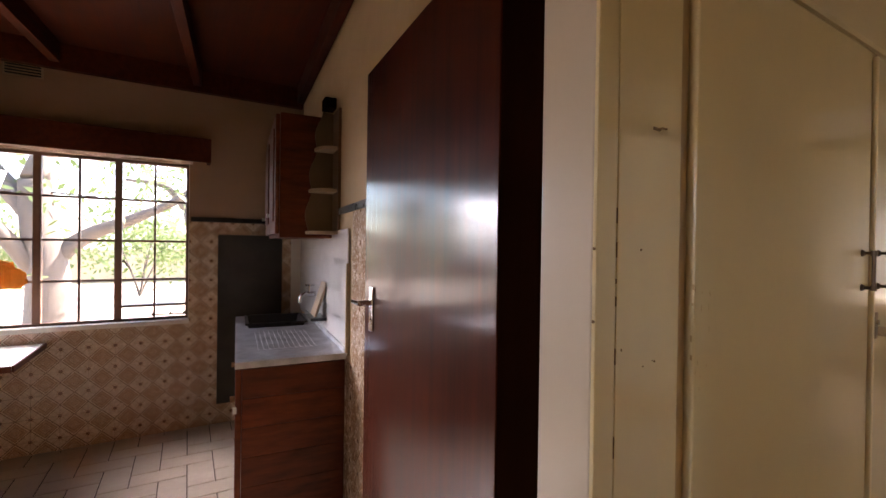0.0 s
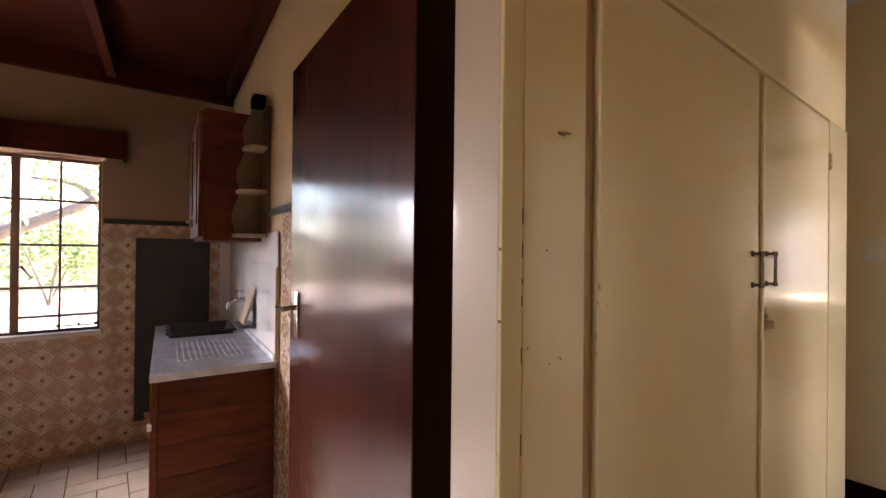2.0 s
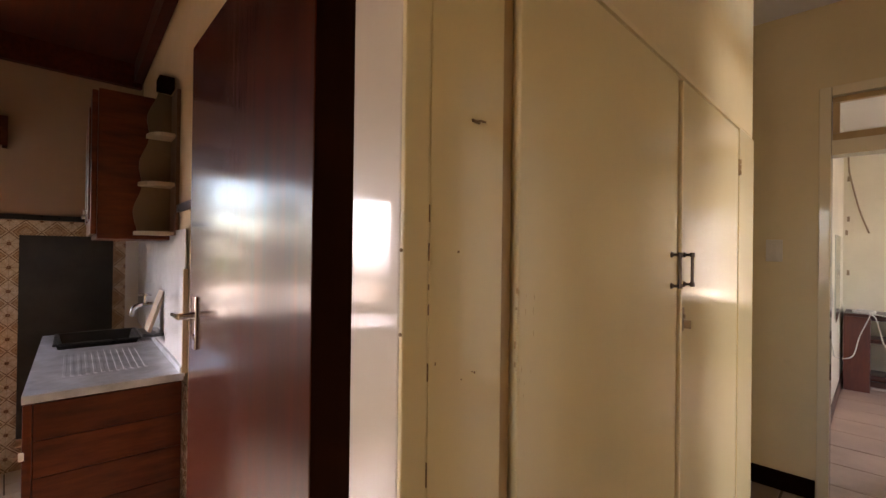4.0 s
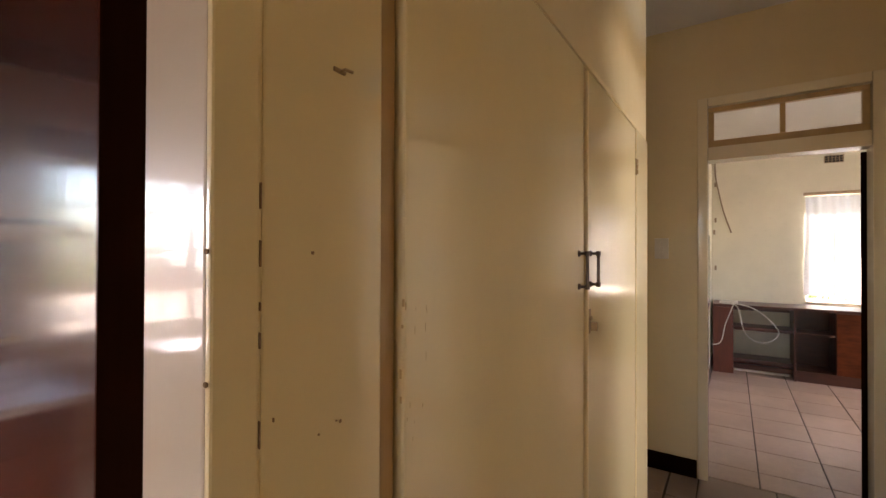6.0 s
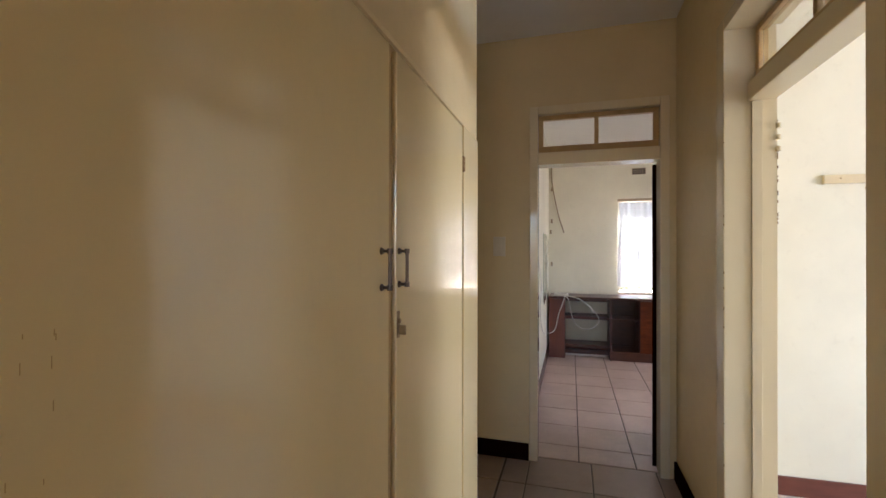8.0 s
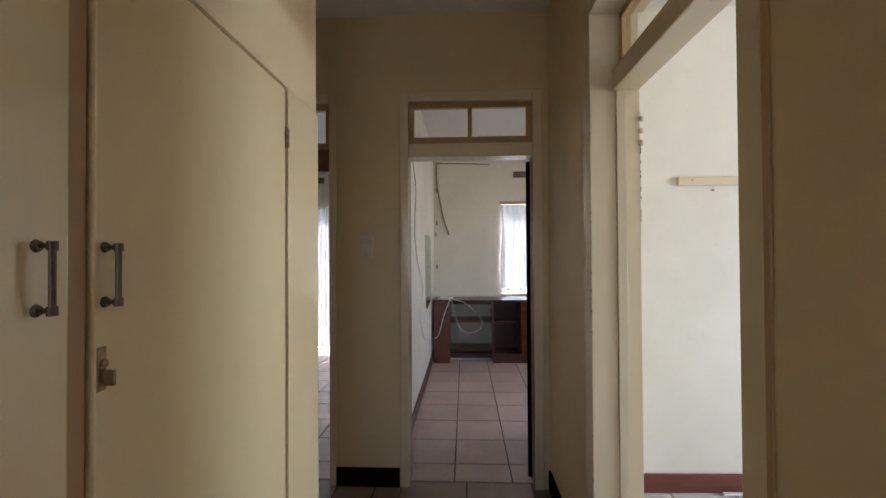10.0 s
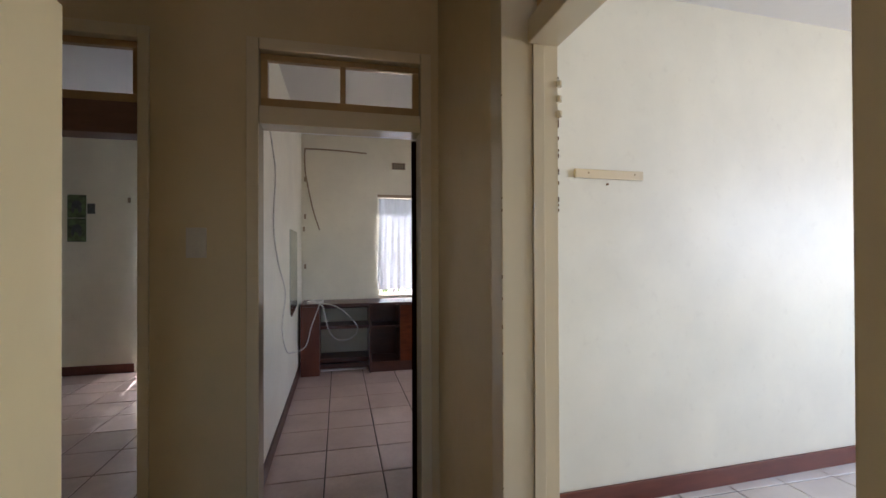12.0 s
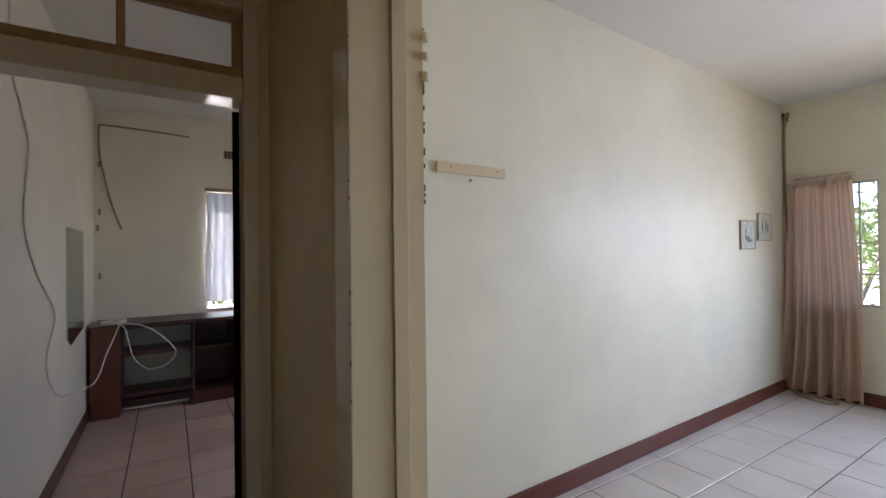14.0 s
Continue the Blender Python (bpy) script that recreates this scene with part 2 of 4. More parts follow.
WINPALE = paint("window_pale_paint", (0.68, 0.63, 0.54), 0.45, 0.2)
SLATE = plain("grey_slate_board", (0.040, 0.034, 0.029), 0.7, 0.0, 0.3, 6)
BLACK = plain("black_plastic", (0.018, 0.018, 0.018), 0.3)
WHITEPL = plain("white_plastic", (0.78, 0.76, 0.70), 0.35, 0.0, 0.06)
CABLE = plain("white_cable", (0.70, 0.67, 0.60), 0.45)
OLDCABLE = plain("grimy_cable", (0.33, 0.25, 0.16), 0.6)
CHIP = plain("bare_brown_wood", (0.24, 0.135, 0.055), 0.8, 0.0, 0.4, 80)
GLASS = glass("window_glass")
MIRROR = plain("mirror_silver", (0.50, 0.55, 0.51), 0.13, 1.0, 0.02)
CURTAIN = cloth("dusty_pink_curtain", (0.72, 0.55, 0.42), 0.45)
NET = cloth("white_net_curtain", (0.76, 0.78, 0.82), 0.06, 0.02, (9, 9, 1))
LACE = cloth("ivory_lace", (0.75, 0.62, 0.50), 0.5, 0.1)
ORANGE = cloth("orange_plastic", (0.62, 0.27, 0.035), 0.5)
BARK = wood("bark", (0.09, 0.075, 0.06), (0.20, 0.165, 0.135), (10, 10, 2), 0.9, 0, True, 0.8)
EARTH = paint("dry_sandy_ground", (0.46, 0.38, 0.29), 0.95, 0.4, bump=0.6, bump_scale=12)
GARDENWALL = paint("garden_wall_plaster", (0.44, 0.38, 0.24), 0.9, 0.3)
PRINT_GREEN = plain("green_print", (0.085, 0.12, 0.045), 0.5, 0.0, 0.7, 14)
PRINT_GREY = plain("grey_print", (0.52, 0.54, 0.47), 0.5, 0.0, 0.25, 25)
PRINT_SAGE = plain("sage_print", (0.16, 0.19, 0.13), 0.5, 0.0, 0.4, 25)
PRINT_DARK = plain("dark_print", (0.06, 0.07, 0.06), 0.5, 0.0, 0.5, 25)
leafy = Nodes("leaves")
leaf_tone = leafy.tree.nodes.new("ShaderNodeNewGeometry").outputs["Random Per Island"]
leafy.set(Base_Color=leafy.ramp(leaf_tone, [(0.0, (0.06, 0.095, 0.03)), (1.0, (0.14, 0.18, 0.07))]), Roughness=0.6)
leaf_glow = leafy.tree.nodes.new("ShaderNodeBsdfTranslucent")
leaf_glow.inputs["Color"].default_value = (0.16, 0.24, 0.05, 1)
leaf_mix = leafy.tree.nodes.new("ShaderNodeMixShader")
leaf_mix.inputs[0].default_value = 0.45
leafy.tree.links.new(leafy.bsdf.outputs[0], leaf_mix.inputs[1])
leafy.tree.links.new(leaf_glow.outputs[0], leaf_mix.inputs[2])
leafy.tree.links.new(leaf_mix.outputs[0], leafy.out.inputs["Surface"])
LEAVES = leafy.mat

# ---- mesh helpers ----


def add_box(bm, x0, x1, y0, y1, z0, z1, bevel=0.0, segments=2):
    before = set(bm.verts)
    bmesh.ops.create_cube(bm, size=1.0, matrix=Matrix.LocRotScale(((x0 + x1) / 2, (y0 + y1) / 2, (z0 + z1) / 2), None, (abs(x1 - x0), abs(y1 - y0), abs(z1 - z0))))
    if bevel:
        made = [v for v in bm.verts if v not in before]
        edges = {e for v in made for e in v.link_edges}
        bmesh.ops.bevel(bm, geom=list(edges), offset=bevel, segments=segments, profile=0.6, affect="EDGES")
    return bm


def box(*args, **kw):
    return add_box(bmesh.new(), *args, **kw)


def boxes(rows, bevel=0.0):
    bm = bmesh.new()
    for r in rows:
        add_box(bm, *r, bevel=bevel)
    return bm


def add_rod(bm, a, b, r0, r1=None, sides=12):
    a, b = Vector(a), Vector(b)
    way = b - a
    m = Matrix.Translation((a + b) / 2) @ way.to_track_quat("Z", "Y").to_matrix().to_4x4()
    bmesh.ops.create_cone(bm, cap_ends=True, segments=sides, radius1=r0, radius2=r0 if r1 is None else r1, depth=way.length, matrix=m)
    return bm


def rod(*args, **kw):
    return add_rod(bmesh.new(), *args, **kw)


def smooth_line(points, steps=8):
    """Catmull-Rom line through the points."""
    p = [Vector(q) for q in points]
    p = [2 * p[0] - p[1], *p, 2 * p[-1] - p[-2]]
    out = []
    for i in range(1, len(p) - 2):
        for s in range(steps):
            t = s / steps
            out.append(0.5 * (2 * p[i] + (p[i + 1] - p[i - 1]) * t + (2 * p[i - 1] - 5 * p[i] + 4 * p[i + 1] - p[i + 2]) * t * t + (3 * p[i] - p[i - 1] - 3 * p[i + 1] + p[i + 2]) * t ** 3))
    return [*out, p[-2]]


def tube(points, radius, sides=8, steps=8, end=None):
    bm = bmesh.new()
    line = smooth_line(points, steps) if steps else [Vector(q) for q in points]
    rings, side = [], Vector((0.31, 0.52, 0.79))
    for i, c in enumerate(line):
        way = (line[min(i + 1, len(line) - 1)] - line[max(i - 1, 0)]).normalized()
        side = (side - way * side.dot(way)).normalized()
        other = way.cross(side)
        r = radius if end is None else radius + (end - radius) * i / (len(line) - 1)
        rings.append([bm.verts.new(c + r * (math.cos(2 * math.pi * k / sides) * side + math.sin(2 * math.pi * k / sides) * other)) for k in range(sides)])
    for a, b in zip(rings, rings[1:]):
        for k in range(sides):
            f = bm.faces.new((a[k], a[(k + 1) % sides], b[(k + 1) % sides], b[k]))
            f.smooth = True
    bm.faces.new(rings[0][::-1]), bm.faces.new(rings[-1])
    return bm


def mesh_of(name, bm, material):
    bmesh.ops.recalc_face_normals(bm, faces=bm.faces)
    me = bpy.data.meshes.new(name)
    bm.to_mesh(me)
    bm.free()
    me.materials.append(material)
    return me


def part(name, bm, material, parent=None, label=""):
    ob = new(name, mesh_of(name, bm, material))
    ob.parent = parent
    return tagged(ob, label)


def thing(name, label, category, at=(0, 0, 0), group="", kind=""):
    ob = new(name)
    ob.empty_display_size = 0.1
    ob.location = at
    bpy.context.view_layer.update()
    return tagged(ob, label, category, group, kind)


def solid(name, bm, material, label, category, kind="", group=""):
    return tagged(part(name, bm, material), label, category, group, kind)


def wall_x(y0, y1, x0, x1, z0, z1, holes):
    """Boxes of a wall along x with openings (x0, x1, z0, z1), in order of x."""
    rows, x = [], x0
    for a, b, lo, hi in holes:
        rows.append((x, a, y0, y1, z0, z1))
        if lo > z0:
            rows.append((a, b, y0, y1, z0, lo))
        if hi < z1:
            rows.append((a, b, y0, y1, hi, z1))
        x = b
    rows.append((x, x1, y0, y1, z0, z1))
    return boxes(rows)


def wall_y(x0, x1, y0, y1, z0, z1, holes):
    rows, y = [], y0
    for a, b, lo, hi in holes:
        rows.append((x0, x1, y, a, z0, z1))
        if lo > z0:
            rows.append((x0, x1, a, b, z0, lo))
        if hi < z1:
            rows.append((x0, x1, a, b, hi, z1))
        y = b
    rows.append((x0, x1, y, y1, z0, z1))
    return boxes(rows)


# ---- plan ----
H = 2.92                       # ceilings
CUP_Y, CUP_END = 2.11, 3.885    # cupboard front, end of the cupboard block
EAST = 5.03                    # wall with the two doors
RIGHT = 1.07                   # passage wall opposite the cupboards
KX, KY = 2.20, 5.65            # kitchen walls
WX0, WX1, WZ0, WZ1 = -0.75, 1.50, 0.85, 2.05
FX, FY = 8.62, 2.03            # office walls
LX = 8.82                      # lounge back wall
BX = 5.165                     # bedroom face of the east wall
SY = -3.98                     # bedroom window wall



def skewed(bm):
    """The bedroom's east wall runs slightly out of square: it leans out towards the window."""
    for v in bm.verts:
        v.co.x -= 0.030 * (v.co.y - SY)
    return bm


def skew_x(y):
    return BX - 0.030 * (y - SY)


# ---- structure ----
S = "structure"
# the backlit shade of this cream wall is in its paint colour
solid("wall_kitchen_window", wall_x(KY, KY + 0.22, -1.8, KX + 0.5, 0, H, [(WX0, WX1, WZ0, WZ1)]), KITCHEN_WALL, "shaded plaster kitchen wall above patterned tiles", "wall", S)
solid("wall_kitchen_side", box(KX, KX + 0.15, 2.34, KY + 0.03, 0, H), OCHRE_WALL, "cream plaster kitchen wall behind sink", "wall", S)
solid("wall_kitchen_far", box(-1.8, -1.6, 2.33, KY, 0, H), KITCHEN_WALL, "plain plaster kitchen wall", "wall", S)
solid("wall_kitchen_door", boxes([(-1.1, 1.06, CUP_Y, 2.33, 0, H), (1.06, 1.99, CUP_Y + 0.03, 2.33, 2.07, H), (1.995, KX + 0.15, 2.16, 2.33, 0, H), (-1.8, -1.1, CUP_Y, 2.33, 0, H)]), CREAM, "cream plaster wall round kitchen doorway", "wall", S)
# unseen end wall; its opening is added for the passage fill
solid("wall_passage_end", wall_y(-1.2, -1.0, RIGHT - 0.21, CUP_Y, 0, H, [(1.15, 1.95, 1.0, 2.2)]), CREAM, "cream plaster wall closing the passage", "wall", S)
solid("wall_passage_right", wall_x(RIGHT - 0.21, RIGHT, -1.2, BX, 0, H, [(3.105, 4.23, 0, 2.46)]), CREAM, "cream glossy passage wall with scuffs", "wall", S)
solid("wall_cupboard_end", boxes([(CUP_END - 0.12, CUP_END, CUP_Y + 0.02, 3.6, 0, H)], 0.012), CREAM, "cream plaster wall end beside cupboard", "wall", S)
solid("wall_hall_back", box(CUP_END - 0.12, EAST, 3.6, 3.75, 0, H), CREAM, "plain cream hall wall", "wall", S)
solid("wall_east", wall_y(EAST, EAST + 0.12, RIGHT + 0.001, 5.4, 0, H, [(1.11, 1.985, 0, 2.43), (2.40, 3.30, 0, 2.43)]), CREAM, "cream plaster wall with two doorways", "wall", S)
solid("wall_bedroom_east", skewed(box(BX, BX + 0.12, SY, RIGHT - 0.211, 0, H)), ROOM, "pale cream bedroom wall with faint marks", "wall", S)
solid("wall_bedroom_window", wall_x(SY - 0.22, SY, 0.8, BX + 0.12, 0, H, [(2.2, 4.18, 0.89, 2.06), (4.45, 5.03, 0.89, 2.06)]), ROOM, "pale cream bedroom wall under window", "wall", S)
solid("wall_bedroom_west", box(0.8, 1.0, SY, RIGHT - 0.21, 0, H), ROOM, "plain pale bedroom wall", "wall", S)
solid("wall_office_left", box(EAST + 0.12, LX, FY, FY + 0.12, 0, H), ROOM, "pale office wall with loose cable and mirror", "wall", S)
solid("wall_office_back", wall_y(FX, FX + 0.22, -1.4, FY, 0, H, [(0.57, 1.06, 0.866, 2.14)]), ROOM, "pale office wall with narrow window", "wall", S)
# opening made only for the added office lamp
solid("wall_office_right", wall_x(-1.6, -1.4, BX + 0.13, FX + 0.22, 0, H, [(6.6, 7.6, 0.9, 2.14)]), ROOM, "plain pale office wall", "wall", S)
solid("wall_lounge_back", wall_y(LX, LX + 0.22, FY, 5.4, 0, H, [(2.55, 3.90, 0.04, 2.12)]), ROOM, "pale wall beside tall glazed door", "wall", S)
solid("wall_lounge_far", box(EAST + 0.12, LX + 0.22, 5.4, 5.6, 0, H), ROOM, "plain pale lounge wall", "wall", S)
solid("ceiling", boxes([(-1.2, EAST + 0.12, RIGHT - 0.21, 2.33, H, H + 0.1), (2.35, EAST + 0.12, 2.33, 3.75, H, H + 0.1)]), CEILING, "off-white painted passage ceiling boards", "ceiling", S)
# unseen blockers: shut the void behind the cupboards against leaking sky light
solid("wall_void_back", box(KX + 0.5, EAST, KY, KY + 0.22, 0, H), CREAM, "unseen wall closing the void behind cupboards", "wall", S)
solid("ceiling_void", box(KX + 0.5, EAST, 3.75, KY + 0.22, H, H + 0.1), CEILING, "unseen cover keeping sky light out of the void", "ceiling", S)
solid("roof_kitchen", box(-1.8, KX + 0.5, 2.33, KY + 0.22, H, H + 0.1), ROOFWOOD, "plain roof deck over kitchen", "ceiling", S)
solid("ceiling_bedroom", boxes([(0.8, BX + 0.12, SY - 0.22, RIGHT - 0.21, H, H + 0.1)]), CEILING, "off-white bedroom ceiling with hairline crack", "ceiling", S)
solid("ceiling_office", box(BX + 0.12, FX + 0.22, -1.6, FY + 0.06, H, H + 0.1), CEILING, "off-white office ceiling", "ceiling", S)
solid("ceiling_lounge", box(EAST + 0.12, LX + 0.22, FY + 0.06, 5.6, H, H + 0.1), CEILING, "off-white lounge ceiling", "ceiling", S)

# kitchen ceiling: boards on rafters and a wall plate
ZR = 2.64
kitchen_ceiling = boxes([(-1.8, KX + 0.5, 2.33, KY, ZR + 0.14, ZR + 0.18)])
solid("ceiling_kitchen", kitchen_ceiling, ROOFWOOD, "shade-darkened red-brown stained board ceiling", "ceiling", S)
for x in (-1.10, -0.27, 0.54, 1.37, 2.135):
    solid("ceiling_rafter", box(x, x + 0.055, 2.52, KY - 0.065 + (x - KX) * 0.0875, ZR + 0.0, ZR + 0.139, bevel=0.004), ROOFWOOD, "shade-darkened stained exposed roof rafter", "rafter", S, "kitchen rafters")
solid("wall_plate", box(-1.6, KX + 0.14, KY - 0.059, KY - 0.001, ZR - 0.03, ZR + 0.139, bevel=0.004), ROOFWOOD, "shade-darkened stained timber plate along wall top", "beam", S)


# ---- skirtings ----
def skirting(x0, x1, y0, y1, label="dark red-brown wooden skirting board", h=0.105, m=SKIRT):
    return solid("baseboard", box(x0, x1, y0, y1, 0, h, bevel=0.004), m, label, "skirting", S)


solid("baseboard", skewed(box(BX - 0.018, BX - 0.001, SY + 0.02, RIGHT - 0.23, 0, 0.11, bevel=0.004)), SKIRT, "dark red-brown wooden skirting board", "skirting", S)
skirting(1.0, BX - 0.02, SY, SY + 0.018, h=0.115)
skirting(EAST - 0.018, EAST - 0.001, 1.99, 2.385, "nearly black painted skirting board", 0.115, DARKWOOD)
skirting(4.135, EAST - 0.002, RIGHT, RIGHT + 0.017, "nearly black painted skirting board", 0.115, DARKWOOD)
skirting(EAST + 0.13, FX, FY - 0.017, FY - 0.001, "dull dark brown wooden skirting board", 0.105, DESKWOOD)
skirting(FX - 0.017, FX - 0.001, -1.4, FY - 0.02)
skirting(LX - 0.018, LX - 0.001, 3.96, 5.4)
skirting(CUP_END + 0.001, CUP_END + 0.017, 2.15, 3.58)

# ---- cupboard wall ----
ZD = 1.918


def cupboard():
    c = thing("built_in_cupboard", "cream gloss-painted built-in passage cupboard with two tall doors", "cupboard", (2.9, 2.4, 0))
    inv = Matrix.Translation((-2.9, -2.4, 0))

    def p(name, bm, m, parent=None, label=""):
        bm.transform(inv)
        return part(name, bm, m, parent or c, label)

    p("carcass", boxes([(2.0, 3.70, 2.17, 2.75, 0.0, 0.05), (2.36, 3.70, 2.70, 2.72, 0.05, 2.5)]), ENAMEL)
    p("bulkhead", box(2.005, CUP_END + 0.004, CUP_Y + 0.006, 2.16, ZD + 0.016, H - 0.002, bevel=0.012), CREAM, None, "smooth cream panel above the doors")
    side = p("side_panel", boxes([(1.947, 1.9865, CUP_Y, 2.135, 0, H - 0.004), (1.9885, 2.131, CUP_Y + 0.001, 2.135, 0, H - 0.004)], 0.0025), ENAMEL, None, "chipped cream fixed panel with open seam")
    p("seam", box(1.9862, 1.9888, CUP_Y + 0.0022, 2.12, 0, H - 0.01), ENAMEL, side)
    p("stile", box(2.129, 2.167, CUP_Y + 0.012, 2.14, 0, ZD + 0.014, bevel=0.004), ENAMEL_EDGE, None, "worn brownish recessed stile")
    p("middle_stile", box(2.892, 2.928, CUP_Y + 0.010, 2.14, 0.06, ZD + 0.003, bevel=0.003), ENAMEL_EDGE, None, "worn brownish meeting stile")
    # brown rail paints the shadow gap over the doors
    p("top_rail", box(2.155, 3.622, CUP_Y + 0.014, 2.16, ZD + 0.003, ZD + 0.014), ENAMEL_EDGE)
    p("end_gap", box(3.596, 3.618, CUP_Y + 0.010, 2.13, 0, ZD + 0.003), ENAMEL_EDGE, None, "brownish gap beside door")
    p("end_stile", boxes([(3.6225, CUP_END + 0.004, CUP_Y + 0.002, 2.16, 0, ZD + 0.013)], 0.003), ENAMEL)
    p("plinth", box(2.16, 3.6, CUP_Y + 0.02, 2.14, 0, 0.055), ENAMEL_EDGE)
    for x0, x1, hx in ((2.170, 2.890, 2.845), (2.930, 3.594, 2.948)):
        door = p("door", box(x0, x1, CUP_Y, CUP_Y + 0.021, 0.06, ZD, bevel=0.004), ENAMEL)
        handle = bmesh.new()
        z0, z1 = 1.360, 1.440
        add_rod(handle, (hx, CUP_Y - 0.021, z0 - 0.006), (hx, CUP_Y - 0.021, z1 + 0.006), 0.0042)
        for z in (z0, z1):
            add_rod(handle, (hx, CUP_Y, z), (hx, CUP_Y - 0.021, z), 0.0034)
            add_rod(handle, (hx, CUP_Y + 0.001, z), (hx, CUP_Y - 0.005, z), 0.009, 0.006)
            add_rod(handle, (hx, CUP_Y - 0.021, z - 0.006), (hx, CUP_Y - 0.021, z + 0.006), 0.0062)
        p("handle", handle, BRONZE, door, "dark bronze bar handle")
        if x0 > 2.5:
            lock = box(2.934, 2.950, CUP_Y - 0.002, CUP_Y + 0.004, 1.232, 1.296, bevel=0.0015)
            add_rod(lock, (2.943, CUP_Y, 1.272), (2.943, CUP_Y - 0.006, 1.272), 0.006)
            add_box(lock, 2.9405, 2.9455, CUP_Y - 0.02, CUP_Y - 0.004, 1.240, 1.262)
            p("lock", lock, BRASS, door, "old brass cupboard lock with key")
            hinge = boxes([(3.598, 3.612, CUP_Y - 0.003, CUP_Y + 0.003, 1.745, 1.807)], 0.001)
            for i in range(3):
                add_rod(hinge, (3.604, CUP_Y - 0.004, 1.747 + i * 0.02), (3.604, CUP_Y - 0.004, 1.764 + i * 0.02), 0.0045)
            p("hinge", hinge, BRASS, door, "tarnished brass hinge")
    chips = random.Random(5)
    for z0, z1 in ((1.476, 1.497), (1.430, 1.451), (1.395, 1.402), (1.365, 1.378), (1.286, 1.308), (1.16, 1.19), (1.05, 1.07)):
        p("paint_chip", box(1.9868, 1.9868 + 0.0012, CUP_Y - 0.0006, CUP_Y + 0.003, z0, z1, bevel=0.0005, segments=1), CHIP, side)
    for x, z, w, h in ((2.039, 1.441, 0.003, 0.003), (2.073, 1.281, 0.0025, 0.003), (2.068, 1.283, 0.002, 0.0015), (2.047, 1.277, 0.002, 0.002), (2.0, 1.305, 0.0015, 0.004)):
        p("paint_chip", box(x - w / 2, x + w / 2, CUP_Y - 0.0004, CUP_Y + 0.004, z - h / 2, z + h / 2, bevel=0.0006, segments=1), CHIP, side)
    for i in range(16):
        x, z = 2.164 + 0.05 * chips.random() ** 1.5, 1.22 + 0.17 * chips.random()
        h = 0.003 + 0.008 * chips.random()
        p("scratch", box(x, x + 0.0006, CUP_Y - 0.0003, CUP_Y + 0.003, z, z + h), ENAMEL_EDGE)
    for x, z, h in ((2.128, 1.20, 0.014), (2.131, 1.16, 0.006), (2.126, 1.235, 0.005), (2.13, 1.12, 0.01)):
        p("paint_chip", box(x, x + 0.004, CUP_Y + 0.0105, CUP_Y + 0.014, z, z + h, bevel=0.0008, segments=1), CHIP)
    for z in (1.440, 1.345):
        p("nail_hole", box(1.9440, 1.9465, CUP_Y - 0.0004, CUP_Y + 0.004, z, z + 0.004, bevel=0.001, segments=1), CHIP, side)
    hook = rod((2.069, CUP_Y + 0.001, 1.613), (2.069, CUP_Y - 0.009, 1.613), 0.0016)
    add_rod(hook, (2.069, CUP_Y - 0.008, 1.613), (2.076, CUP_Y - 0.011, 1.612), 0.0015)
    add_rod(hook, (2.062, CUP_Y, 1.614), (2.075, CUP_Y - 0.001, 1.613), 0.0022)
    p("hook", hook, BRASS, side, "small rusty screw hook")
    return c


cupboard()

# ---- kitchen doorway and door ----
kd = thing("door_1", "varnished red-brown flush kitchen door standing open", "door", (1.95, 2.33, 0), kind=S)
leaf_m = pose(0, 0, 0, 0, 0, -3.7)
door_leaf = box(0.0, 0.040, -0.010, 0.775, 0.008, 2.005, bevel=0.003)
door_leaf.transform(leaf_m)
leaf = part("door_leaf", door_leaf, VARNISH, kd)
hd = boxes([(-0.007, 0.001, 0.675, 0.708, 1.172, 1.312)], 0.003)
add_rod(hd, (0.0, 0.69, 1.262), (-0.042, 0.69, 1.262), 0.009)
add_rod(hd, (-0.042, 0.684, 1.262), (-0.040, 0.775, 1.258), 0.0085, 0.006)
add_rod(hd, (0.0, 0.69, 1.205), (-0.009, 0.69, 1.205), 0.008)
hd.transform(leaf_m)
part("handle", hd, CHROME, leaf, "chrome lever handle on long plate")
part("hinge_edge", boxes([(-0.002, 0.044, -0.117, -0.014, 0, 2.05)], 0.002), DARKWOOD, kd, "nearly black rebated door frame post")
kj = thing("trim_kitchen_door_frame", "cream gloss-painted kitchen door frame", "door frame", (1.95, 2.17, 0), kind=S)
# cream frame drawn in the darkened copy of its paint
part("jamb", boxes([(-0.004, 0.045, -0.055, 0.042, 0, 2.06)], 0.003), FRAME_DIM, kj)
part("jamb", boxes([(-0.89, -0.85, -0.055, 0.15, 0, 2.06)], 0.003), FRAME_DIM, kj)
part("head", boxes([(-0.85, -0.005, -0.055, 0.15, 2.02, 2.06)], 0.003), FRAME_DIM, kj)


